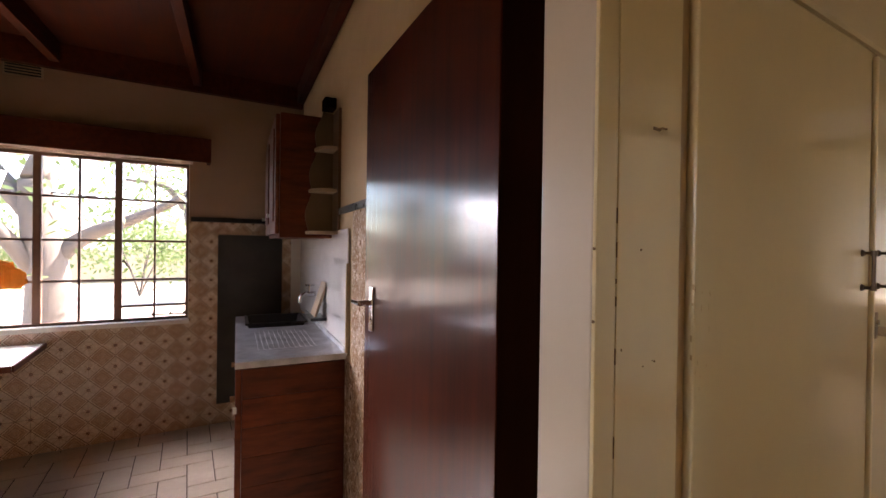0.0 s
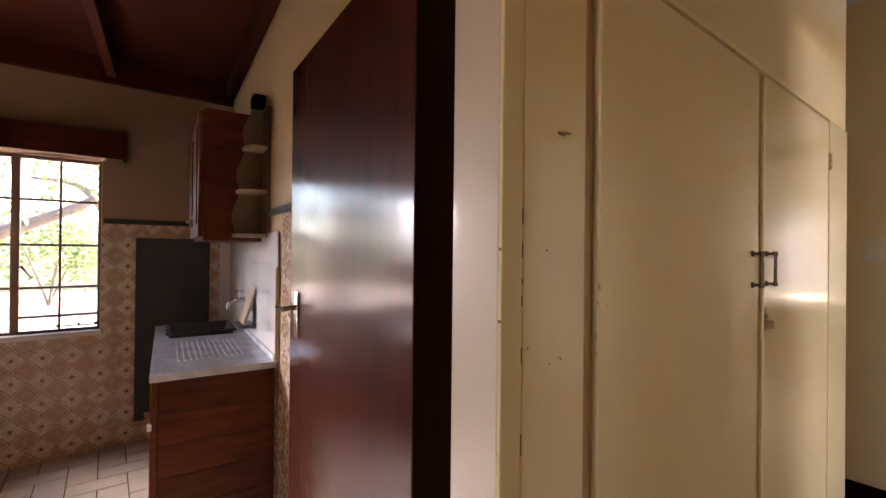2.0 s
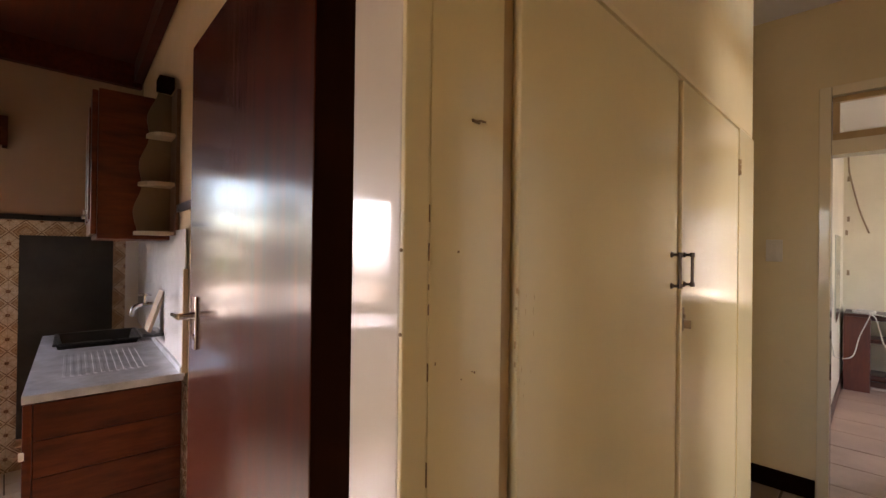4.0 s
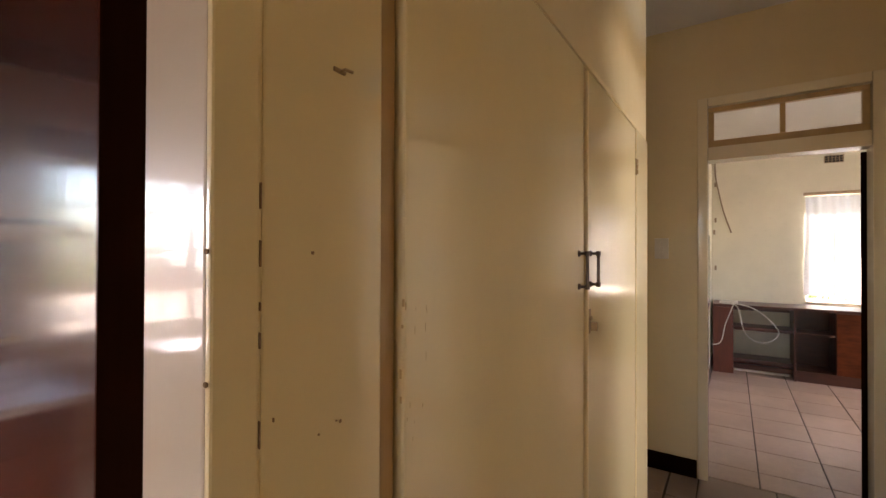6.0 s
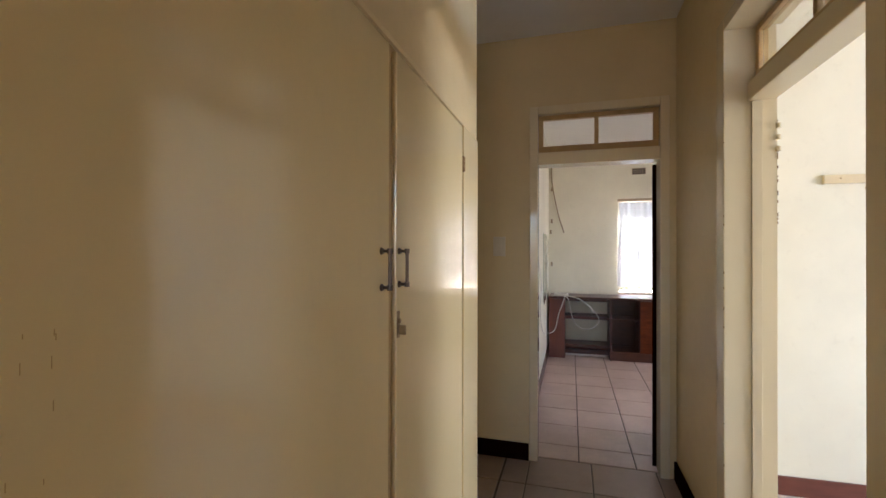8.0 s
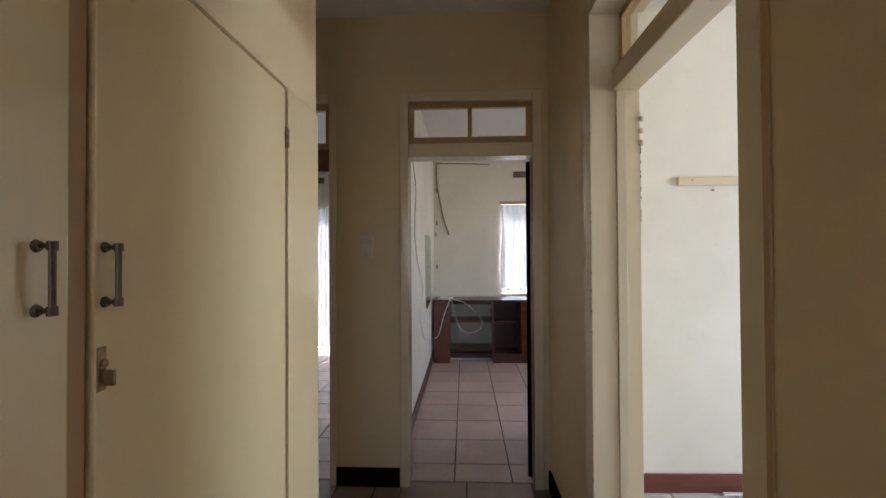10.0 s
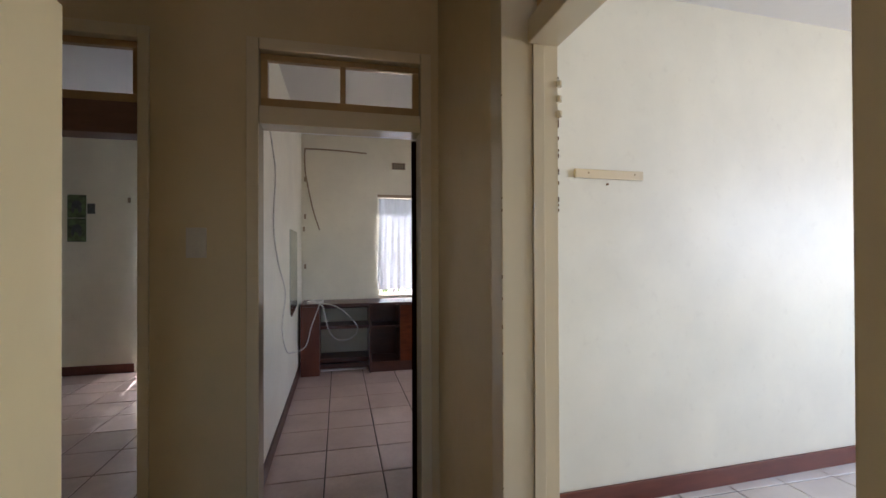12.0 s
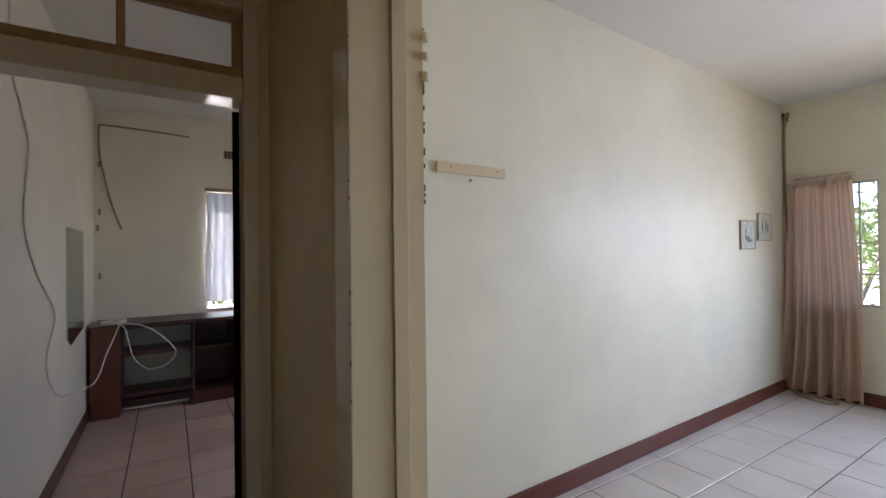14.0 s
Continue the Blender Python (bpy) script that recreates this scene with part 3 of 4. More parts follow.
# ---- frames with fanlights ----
def fan_frame(name, label, width, depth, top, bar, origin, turn, faces=0.055, bar_high=0.085, bar_paint=FRAME):
    """A doorway frame: opening along local x from 0 to width, depth along local y; panes over the bar."""
    f = thing(name, label, "door frame", origin, kind=S)
    f.rotation_euler = (0, 0, radians(turn))
    o = faces
    part("jamb", boxes([(-o, 0, -0.012, depth, 0, top)], 0.005), FRAME, f)
    part("jamb", boxes([(width, width + o, -0.012, depth, 0, top)], 0.005), FRAME, f)
    part("head", boxes([(0.001, width - 0.001, -0.012, depth, top - 0.055, top)], 0.005), FRAME, f)
    part("transom_bar", boxes([(0.001, width - 0.001, -0.004, depth, bar, bar + bar_high)], 0.005), bar_paint, f)
    z0, z1 = bar + bar_high + 0.002, top - 0.057
    # cream sash: its shade is put in as brown paint
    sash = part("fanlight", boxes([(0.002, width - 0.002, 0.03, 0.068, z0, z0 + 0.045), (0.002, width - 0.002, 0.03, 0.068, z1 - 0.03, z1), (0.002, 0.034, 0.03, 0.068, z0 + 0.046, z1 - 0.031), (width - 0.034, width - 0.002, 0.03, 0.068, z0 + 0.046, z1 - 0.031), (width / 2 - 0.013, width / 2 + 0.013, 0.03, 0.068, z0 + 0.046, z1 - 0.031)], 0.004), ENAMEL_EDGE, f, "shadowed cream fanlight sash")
    for a, b in ((0.034, width / 2 - 0.013), (width / 2 + 0.013, width - 0.034)):
        pane = part("pane", box(a + 0.001, b - 0.001, 0.047, 0.051, z0 + 0.047, z1 - 0.032), GLASS, sash, "clear glass pane")
        pane.visible_shadow = False
    return f


# passage to office: opening y 1.165 to 1.925
fan_frame("trim_office_door_frame", "cream painted doorway frame with two-pane fanlight", 0.765, 0.13, 2.43, 2.03, (EAST, 1.93, 0), -90)
# passage hall to lounge, and passage to bedroom
fan_frame("trim_lounge_door_frame", "cream painted lounge doorway frame with fanlight", 0.80, 0.13, 2.43, 1.95, (EAST, 3.228, 0), -90, 0.045, 0.14, SHELFBACK)
bd = thing("trim_bedroom_door_frame", "cream painted bedroom doorway frame with fanlight", "door frame", (4.13, RIGHT, 0), kind=S)
part("jamb", boxes([(0, 0.099, -0.139, 0.004, 0, 2.455)], 0.004), FRAME, bd, "cream painted jamb with chipped edge")
part("stop_bead", boxes([(-0.009, -0.0005, -0.139, -0.100, 0, 2.084)], 0.002), FRAME, bd)
part("rebate", boxes([(0.045, 0.099, -0.214, -0.1395, 0, 2.455)], 0.003), FRAME, bd)
part("jamb", boxes([(-1.025, -0.955, -0.214, 0.004, 0, 2.455)], 0.004), FRAME, bd)
part("head", boxes([(-0.954, -0.001, -0.214, 0.004, 2.40, 2.455)], 0.004), FRAME, bd)
part("transom_bar", boxes([(-0.954, -0.001, -0.19, -0.085, 2.085, 2.165)], 0.005), FRAME, bd)
# shade on this cream sash is painted in as brown too
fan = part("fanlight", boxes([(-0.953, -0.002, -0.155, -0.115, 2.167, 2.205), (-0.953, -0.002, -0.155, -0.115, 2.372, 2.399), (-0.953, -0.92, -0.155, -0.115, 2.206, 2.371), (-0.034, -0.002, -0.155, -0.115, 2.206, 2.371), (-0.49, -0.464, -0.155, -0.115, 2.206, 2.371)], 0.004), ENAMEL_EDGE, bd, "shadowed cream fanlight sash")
for a, b in ((-0.919, -0.491), (-0.463, -0.035)):
    part("pane", box(a, b, -0.137, -0.133, 2.206, 2.371), GLASS, fan, "clear glass pane").visible_shadow = False
# raised brown strip stands in for the dark gap line
solid("trim_bedroom_strip", box(3.088, 3.1045, RIGHT + 0.0005, RIGHT + 0.006, 0, 2.46, bevel=0.001), ENAMEL_EDGE, "brown strip drawn for gap beside doorway frame", "door frame", S)
hinge_set = thing("door_hinge", "cream-painted empty hinge knuckles on frame", "hinge", (4.175, 0.862, 1.93), kind=S)
for i in range(3):
    part("knuckle", rod((-0.004, -0.008, 0.043 - i * 0.05), (-0.004, -0.008, 0.063 - i * 0.05), 0.009), FRAME, hinge_set)
chip_rng = random.Random(9)
chipped = thing("chipped_edge", "row of dark chips along frame edge", "paint chips", (4.13, RIGHT, 0), kind="stuff")
cm = bmesh.new()
for i in range(11):
    z, h = chip_rng.uniform(0.25, 2.1), chip_rng.uniform(0.004, 0.014)
    add_box(cm, -0.0012, 0.001, 0.0015, 0.0046, z, z + h)
for i in range(22):
    z, h = chip_rng.uniform(1.55, 2.05), chip_rng.uniform(0.004, 0.012)
    add_box(cm, 0.0425, 0.0465, -0.2155, -0.2135, z, z + h)
part("chips", cm, CHIP, chipped)

# office door, opened right back
od = thing("door_2", "dark brown office door opened right back", "door", (EAST + 0.134, 1.190, 0), kind=S)
odl = box(0.0, 0.76, -0.04, 0.0, 0.008, 2.02, bevel=0.003)
odl.transform(pose(0, 0, 0, 0, 0, -15))
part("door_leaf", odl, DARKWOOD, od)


# ---- steel windows ----
def steel_window(name, label, length, z0, z1, cols, rows, mullions, at, turn, material=WINSTEEL, glazed=True):
    w = thing(name, label, "window", at, kind=S)
    w.rotation_euler = (0, 0, radians(turn))
    t = 0.022
    frame_rows = [(0, length, -0.02, 0.02, z0, z0 + t), (0, length, -0.02, 0.02, z1 - t, z1), (0, t, -0.02, 0.02, z0 + t, z1 - t), (length - t, length, -0.02, 0.02, z0 + t, z1 - t)]
    part("window_frame", boxes(frame_rows, 0.003), material, w)
    for m in mullions:
        part("mullion", box(m - 0.022, m + 0.022, -0.026, 0.026, z0 + t, z1 - t, bevel=0.004), material, w)
    for c in cols:
        part("glazing_bar", box(c - 0.007, c + 0.007, -0.012, 0.012, z0 + t, z1 - t, bevel=0.002), material, w)
    for r in rows:
        part("glazing_bar", box(t, length - t, -0.014, 0.014, r - 0.008, r + 0.008, bevel=0.002), material, w)
    if glazed:
        edges = sorted([0.0, length, *mullions, *cols])
        for a, b in zip(edges, edges[1:]):
            pane = part("pane", box(a + 0.010, b - 0.010, -0.003, 0.001, z0 + 0.012, z1 - 0.012), GLASS, w)
            pane.visible_shadow = False
    return w


kw = steel_window("window_1", "brown steel cottage-pane kitchen window with garden view", WX1 - WX0, WZ0, WZ1, [0.225, 0.675, 1.125, 1.575, 2.025], [1.755, 1.450, 1.160], [0.45, 0.90, 1.35, 1.80], (WX0, KY + 0.07, 0), 0)
part("glazing_bar", box(1.82, 2.23, -0.016, 0.012, 0.955, 0.971, bevel=0.002), WINSTEEL, kw)
for hx in (1.53, 1.08):
    stay = rod((hx - 0.10, -0.05, 1.775), (hx + 0.14, -0.05, 1.762), 0.005)
    for k in (-0.10, -0.02, 0.06, 0.14):
        add_rod(stay, (hx + k, -0.05, 1.768), (hx + k, -0.015, 1.768), 0.005)
    part("window_stay", stay, BRONZE, kw, "dark metal casement stay")
latch = rod((1.835, -0.02, 1.30), (1.835, -0.06, 1.30), 0.008)
add_rod(latch, (1.835, -0.055, 1.31), (1.885, -0.062, 1.23), 0.008, 0.005)
part("window_latch", latch, BRONZE, kw)
stay = rod((2.0, -0.03, 0.895), (2.23, -0.03, 0.89), 0.005)
for k in (2.02, 2.13, 2.22):
    add_rod(stay, (k, -0.03, 0.885), (k, -0.03, 0.91), 0.008)
part("window_stay", stay, BRONZE, kw)
part("window_sill", box(0.0, WX1 - WX0 + 0.005, -0.094, 0.14, WZ0 - 0.030, WZ0 + 0.004, bevel=0.004), WINPALE, kw, "white-painted sill")
part("window_reveal", boxes([(WX1 - WX0 - 0.004, WX1 - WX0 + 0.0, -0.07, -0.021, WZ0, WZ1)]), WINPALE, kw, "pale painted reveal")

bw = steel_window("window_2", "white steel bedroom window with small panes", 0.58, 0.89, 2.06, [0.145, 0.435], [1.19, 1.48, 1.77], [0.29], (4.45, SY - 0.06, 0), 0, WINPALE)
bw2 = steel_window("window_3", "white steel bedroom window", 1.98, 0.89, 2.06, [0.48, 1.44], [1.30, 1.66], [0.96], (2.2, SY - 0.16, 0), 0, WINPALE, False)
ow = steel_window("window_4", "unseen added steel office window behind net curtain", 0.49, 0.866, 2.14, [0.245], [1.0, 1.5], [], (FX + 0.08, 1.06, 0), -90, WINPALE)
part("window_sill", box(0.0, 0.49, -0.10, -0.03, 0.851, 0.868, bevel=0.003), WINPALE, ow)
part("lintel_trim", box(-0.02, 0.51, -0.088, -0.06, 2.14, 2.18, bevel=0.003), SHELFWOOD, ow, "dull beige curtain board")
# invented, out of view: goes with the office fill lamp
ow2 = steel_window("window_5", "unseen added steel office window", 1.0, 0.9, 2.14, [0.5], [1.5], [], (6.6, -1.55, 0), 0, WINPALE, False)
lw = steel_window("window_6", "tall white steel glazed lounge door", 1.35, 0.04, 2.12, [0.34, 1.01], [0.45, 0.87, 1.29, 1.70], [0.675], (LX + 0.06, 3.90, 0), -90, WINPALE)

# ---- wall tiles, rails and trim in the kitchen ----
solid("trim_tile_rail", boxes([(WX1 + 0.01, KX + 0.13, KY - 0.014, KY - 0.001, 1.610, 1.645)], 0.002), BLACK, "narrow black tile border", "tile border", S)
solid("trim_tile_rail_side", box(KX - 0.014, KX - 0.001, 2.36, 5.61, 1.610, 1.645, bevel=0.002), BLACK, "narrow black tile border", "tile border", S)
solid("slate_splashback", box(1.70, KX - 0.014, KY - 0.022, KY - 0.0095, 0.16, 1.51, bevel=0.002), SLATE, "dark grey slate board behind the sink", "splashback")
solid("edge_strip", box(KX - 0.022, KX - 0.001, 3.855, 3.872, 0.9, 1.35, bevel=0.003), SHELFWOOD, "grey timber strip edging the splashback", "trim")

vent = thing("wall_vent", "brown louvred air brick high on kitchen wall", "vent", (0.54, KY, 2.57))
part("frame", box(-0.10, 0.10, -0.008, -0.001, -0.04, 0.04, bevel=0.002), SHELFWOOD, vent)
for i in range(4):
    part("slat", box(-0.09, 0.09, -0.013, -0.0085, -0.032 + i * 0.019, -0.022 + i * 0.019), BLACK, vent)


def air_brick(at, turn, label):
    v = thing("wall_vent", label, "vent", at)
    v.rotation_euler = (0, 0, radians(turn))
    part("frame", box(-0.09, 0.09, -0.006, -0.001, -0.045, 0.045, bevel=0.002), SHELFWOOD, v)
    for r in range(3):
        for c in range(5):
            part("slot", box(-0.078 + c * 0.033, -0.054 + c * 0.033, -0.009, -0.0065, -0.036 + r * 0.027, -0.018 + r * 0.027), BLACK, v)
    return v


air_brick((FX, 0.80, 2.56), -90, "beige air brick above office window")
air_brick((LX, 3.78, 2.55), -90, "beige air brick on lounge wall")

pelmet = thing("curtain_pelmet", "dark red wooden pelmet with scalloped lace edge", "pelmet", (0.2, KY, 2.0))
# the pelmet takes the shade-darkened roof wood too
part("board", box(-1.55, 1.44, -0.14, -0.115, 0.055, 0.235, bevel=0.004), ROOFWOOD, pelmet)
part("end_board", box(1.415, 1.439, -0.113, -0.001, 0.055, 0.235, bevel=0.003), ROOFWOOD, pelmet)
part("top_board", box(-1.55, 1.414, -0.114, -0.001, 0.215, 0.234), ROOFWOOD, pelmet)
lace = bmesh.new()
prev = None
for i in range(161):
    x = -1.5 + 2.82 * i / 160
    y = -0.085 + 0.012 * math.sin(i * 1.1)
    lo = 0.035 + 0.018 * abs(math.sin(x * math.pi / 0.42)) * (1 if math.sin(x * math.pi / 0.42) > 0 else 0.3)
    pair = (lace.verts.new((x, y, lo)), lace.verts.new((x, y, 0.21)))
    if prev:
        lace.faces.new((prev[0], pair[0], pair[1], prev[1]))
    prev = pair
part("lace_edge", lace, LACE, pelmet, "ivory lace valance")

# ---- kitchen furniture ----
sink = thing("sink_unit", "red pine sink cabinet with stainless steel top", "sink unit", (1.95, 4.75, 0))
for i in range(6):
    part("end_board", box(-0.242, 0.235, -0.86, -0.84, 0.03 + i * 0.138, 0.03 + i * 0.138 + 0.1365, bevel=0.003), KNOTTY, sink, "horizontal tongued pine board")
part("front_post", box(-0.270, -0.243, -0.868, -0.83, 0.0, 0.86, bevel=0.004), KNOTTY, sink, "paler worn corner post")
for i in range(2):
    d = part("door", box(-0.262, -0.243, -0.826 + i * 0.66, -0.172 + i * 0.66, 0.08, 0.85, bevel=0.004), KNOTTY, sink)
    part("handle", rod((-0.264, -0.78 + i * 0.66, 0.70), (-0.292, -0.78 + i * 0.66, 0.70), 0.012, 0.016), BRASS, d)
part("far_end", box(-0.242, 0.235, 0.48, 0.50, 0.03, 0.86, bevel=0.003), KNOTTY, sink)
part("catch", box(-0.279, -0.263, -0.872, -0.862, 0.66, 0.69, bevel=0.002), WHITEPL, sink, "small white cupboard catch")
drainer = bmesh.new()
rim = [[drainer.verts.new((x, y, z)) for x, y in ring] for z in (0.898, 0.868) for ring in (
    ((-0.272, -0.885), (0.236, -0.885), (0.236, 0.51), (-0.272, 0.51)), ((-0.20, -0.02), (0.18, -0.02), (0.18, 0.42), (-0.20, 0.42)))]
for k in range(4):
    j = (k + 1) % 4
    for a, b in ((0, 1), (2, 3), (0, 2), (1, 3)):
        drainer.faces.new((rim[a][k], rim[a][j], rim[b][j], rim[b][k]))
top = part("worktop", drainer, STEEL, sink, "brushed steel drainer top")
for i in range(12):
    part("drain_rib", box(-0.165 + i * 0.026, -0.153 + i * 0.026, -0.66, -0.16, 0.8965, 0.9000, bevel=0.001), STEEL, top)
part("upstand", box(0.222, 0.236, -0.88, 0.50, 0.899, 0.925, bevel=0.003), STEEL, top)
part("basin", boxes([(-0.199, 0.179, -0.019, 0.419, 0.72, 0.735), (-0.199, -0.19, -0.019, 0.419, 0.736, 0.89), (0.17, 0.179, -0.019, 0.419, 0.736, 0.89), (-0.189, 0.169, -0.019, -0.01, 0.736, 0.89), (-0.189, 0.169, 0.41, 0.419, 0.736, 0.89)]), STEEL, top)
tub = thing("washing_up_bowl", "black plastic washing-up bowl in the sink", "bowl", (1.93, 4.96, 0.735))
bowl = bmesh.new()
bmesh.ops.create_cone(bowl, cap_ends=True, segments=4, radius1=0.20, radius2=0.255, depth=0.20, matrix=Matrix.Translation((0, 0, 0.11)) @ Matrix.Rotation(radians(45), 4, "Z"))
bmesh.ops.delete(bowl, geom=[f for f in bowl.faces if f.normal.z > 0.9], context="FACES")
bmesh.ops.solidify(bowl, geom=bowl.faces[:], thickness=0.006)
tub.scale = (1, 1, 0.86)
part("bowl", bowl, BLACK, tub)
part("rim", boxes([(-0.195, 0.195, -0.195, -0.18, 0.203, 0.217), (-0.195, 0.195, 0.18, 0.195, 0.203, 0.217), (-0.195, -0.18, -0.179, 0.179, 0.203, 0.217), (0.18, 0.195, -0.179, 0.179, 0.203, 0.217)], 0.004), BLACK, tub)

tap = thing("tap", "chrome sink tap fixed to tiled wall", "tap", (KX - 0.016, 4.82, 1.10))
part("body", rod((0, 0, 0), (-0.075, 0, 0), 0.018, 0.014), CHROME, tap)
part("spout", tube([(-0.05, 0, 0), (-0.075, -0.01, 0.0), (-0.10, -0.015, -0.02), (-0.108, -0.016, -0.06)], 0.013), CHROME, tap)
tw = rod((-0.04, 0, 0.01), (-0.04, 0, 0.055), 0.009)
add_rod(tw, (-0.072, 0, 0.06), (-0.008, 0, 0.06), 0.008)
add_rod(tw, (-0.04, -0.032, 0.06), (-0.04, 0.032, 0.06), 0.008)
part("tap_handle", tw, CHROME, tap)
board = box(-0.012, 0.004, -0.075, 0.075, 0.0, 0.22, bevel=0.003)
board.transform(pose(KX - 0.075, 4.50, 0.995, 0, 18, 0))
solid("wooden_board", board, SHELFWOOD, "small pale wooden board leaning on splashback", "board")
solid("soap_shelf", box(KX - 0.11, KX - 0.016, 4.40, 4.62, 0.975, 0.992, bevel=0.003), BLACK, "small dark shelf above the sink worktop", "shelf")

wallcab = thing("wall_cupboard", "red-brown pine wall cupboard over the sink", "cupboard", (2.06, 4.70, 1.48))
part("body", boxes([(-0.165, 0.139, -0.43, 0.42, 0.0, 0.70)], 0.004), KNOTTY, wallcab)
for i in range(2):
    d = part("door", box(-0.189, -0.166, -0.425 + i * 0.425, -0.005 + i * 0.425, 0.02, 0.69, bevel=0.005), KNOTTY, wallcab)
    part("beading", boxes([(-0.197, -0.1895, -0.36 + i * 0.425, -0.07 + i * 0.425, 0.09, 0.62)], 0.004), KNOTTY, d)
    part("handle", rod((-0.190, -0.06 + i * 0.5, 0.14), (-0.212, -0.06 + i * 0.5, 0.14), 0.009, 0.013), WHITEPL, d, "pale round knob")

shelf = thing("corner_shelf", "dark wall shelf unit with curved fronts and pale boards", "shelf", (KX, 4.06, 1.50))
part("back", box(-0.018, -0.002, 0.04, 0.20, 0.0, 0.70, bevel=0.003), SHELFBACK, shelf)
side = bmesh.new()
outline = [(0.0, 0.0)]
for i in range(29):
    z = 0.005 + 0.70 * i / 28
    outline.append((-0.145 + 0.075 * (z / 0.70) ** 1.5 + 0.012 * math.cos(z * 2 * math.pi / 0.235), z))
outline.append((0.0, 0.70))
ring = [side.verts.new((x - 0.019, 0.188, z)) for x, z in outline]
face = side.faces.new(ring)
grown = bmesh.ops.extrude_face_region(side, geom=[face])
bmesh.ops.translate(side, vec=(0, 0.012, 0), verts=[v for v in grown["geom"] if isinstance(v, bmesh.types.BMVert)])
part("side", side, SHELFSIDE, shelf, "dull beige scalloped side")
for z, dep in ((0.0, 0.15), (0.235, 0.135), (0.47, 0.105)):
    b = bmesh.new()
    pts = [(0.0, 0.06), (0.0, 0.186)] + [(-dep * math.cos(a) ** 0.5 if math.cos(a) > 0.001 else -0.0, 0.186 - 0.126 * math.sin(a)) for a in (0.0, 0.3, 0.6, 0.9, 1.2, 1.4)]
    f = b.faces.new([b.verts.new((x - 0.019, y, z)) for x, y in pts])
    g = bmesh.ops.extrude_face_region(b, geom=[f])
    bmesh.ops.translate(b, vec=(0, 0, 0.018), verts=[v for v in g["geom"] if isinstance(v, bmesh.types.BMVert)])
    part("board", b, SHELFWOOD, shelf, "pale worn shelf board")
part("top_block", box(-0.085, -0.02, 0.09, 0.19, 0.705, 0.765, bevel=0.004), DARKWOOD, shelf)

table = thing("kitchen_table", "white-topped kitchen table under the window", "table", (-0.1, 5.32, 0))
part("tabletop", box(-0.75, 0.76, -0.33, 0.31, 0.722, 0.750, bevel=0.004), WHITEPL, table, "pale laminate top")
part("edging", boxes([(0.7605, 0.772, -0.335, 0.312, 0.715, 0.751), (-0.75, 0.7600, -0.342, -0.3305, 0.715, 0.751)], 0.003), KNOTTY, table, "worn orange wooden edging")
for x in (-0.70, 0.15):
    for y in (-0.29, 0.25):
        part("leg", box(x, x + 0.045, y, y + 0.045, 0, 0.7215, bevel=0.004), KNOTTY, table)

bag = thing("plastic_bag", "crumpled orange plastic bag hanging at window", "bag", (0.36, KY - 0.06, 1.20))
bagm = bmesh.new()
bmesh.ops.create_icosphere(bagm, subdivisions=4, radius=1.0)
for v in bagm.verts:
    k = 1 + 0.16 * noise.noise(v.co * 2.6) + 0.07 * noise.noise(v.co * 7)
    v.co = Vector((v.co.x * 0.21 * k, v.co.y * 0.055 * k, max(-0.6, v.co.z) * 0.125 * k + 0.0))
part("bag", bagm, ORANGE, bag)
part("hook", rod((0, 0.02, 0.08), (0, 0.055, 0.19), 0.004), BRONZE, bag)

# ---- passage fittings ----
sw = thing("light_switch", "white three-gang light switch on cream wall", "light switch", (EAST, 2.194, 1.472))
part("plate", box(-0.009, -0.001, -0.042, 0.042, -0.068, 0.068, bevel=0.003), SWITCHPL, sw)
for i in range(3):
    part("rocker", box(-0.014, -0.0095, -0.014, 0.014, -0.048 + i * 0.034, -0.022 + i * 0.034, bevel=0.002), SWITCHPL, sw)

# ---- bedroom things ----
trunk = thing("cable_trunking", "short cream plastic trunking strip on wall", "trunking", (skew_x(0.085), 0.085, 1.858))
tb = box(-0.024, -0.001, -0.22, 0.22, -0.026, 0.026, bevel=0.006)
trunk.rotation_euler = (0, 0, math.atan(0.030))
part("strip", tb, FRAME, trunk)
for y in (0.14, -0.16):
    part("screw", rod((-0.0235, y, 0.004), (-0.026, y, 0.004), 0.005), BRASS, trunk)
solid("wall_nail", rod((skew_x(0.09) + 0.001, 0.09, 1.806), (skew_x(0.09) - 0.009, 0.09, 1.806), 0.006), CHIP, "dark nail in bedroom wall", "nail")


def picture(at, label, dark):
    pc = thing("framed_picture", label, "picture", at, "small bedroom pictures")
    part("canvas", box(-0.016, -0.001, -0.13, 0.13, -0.125, 0.125, bevel=0.002), PRINT_GREY, pc)
    part("edge", boxes([(-0.018, -0.0005, -0.137, -0.131, -0.131, 0.131), (-0.018, -0.0005, 0.131, 0.137, -0.131, 0.131), (-0.018, -0.0005, -0.1305, 0.1305, 0.126, 0.131), (-0.018, -0.0005, -0.1305, 0.1305, -0.131, -0.126)]), SHELFWOOD, pc)
    b = bmesh.new()
    for y, z, ry, rz in dark:
        bmesh.ops.create_uvsphere(b, u_segments=12, v_segments=8, radius=1.0, matrix=Matrix.LocRotScale((-0.0165, y, z), None, (0.0015, ry, rz)))
    part("print", b, PRINT_SAGE, pc, "dull green soft plant shape")


picture((skew_x(-3.09) - 0.004, -3.09, 1.567), "small square pale green picture of a sprig", ((0.02, -0.03, 0.05, 0.02), (-0.02, -0.05, 0.06, 0.015), (0.05, 0.02, 0.012, 0.05)))
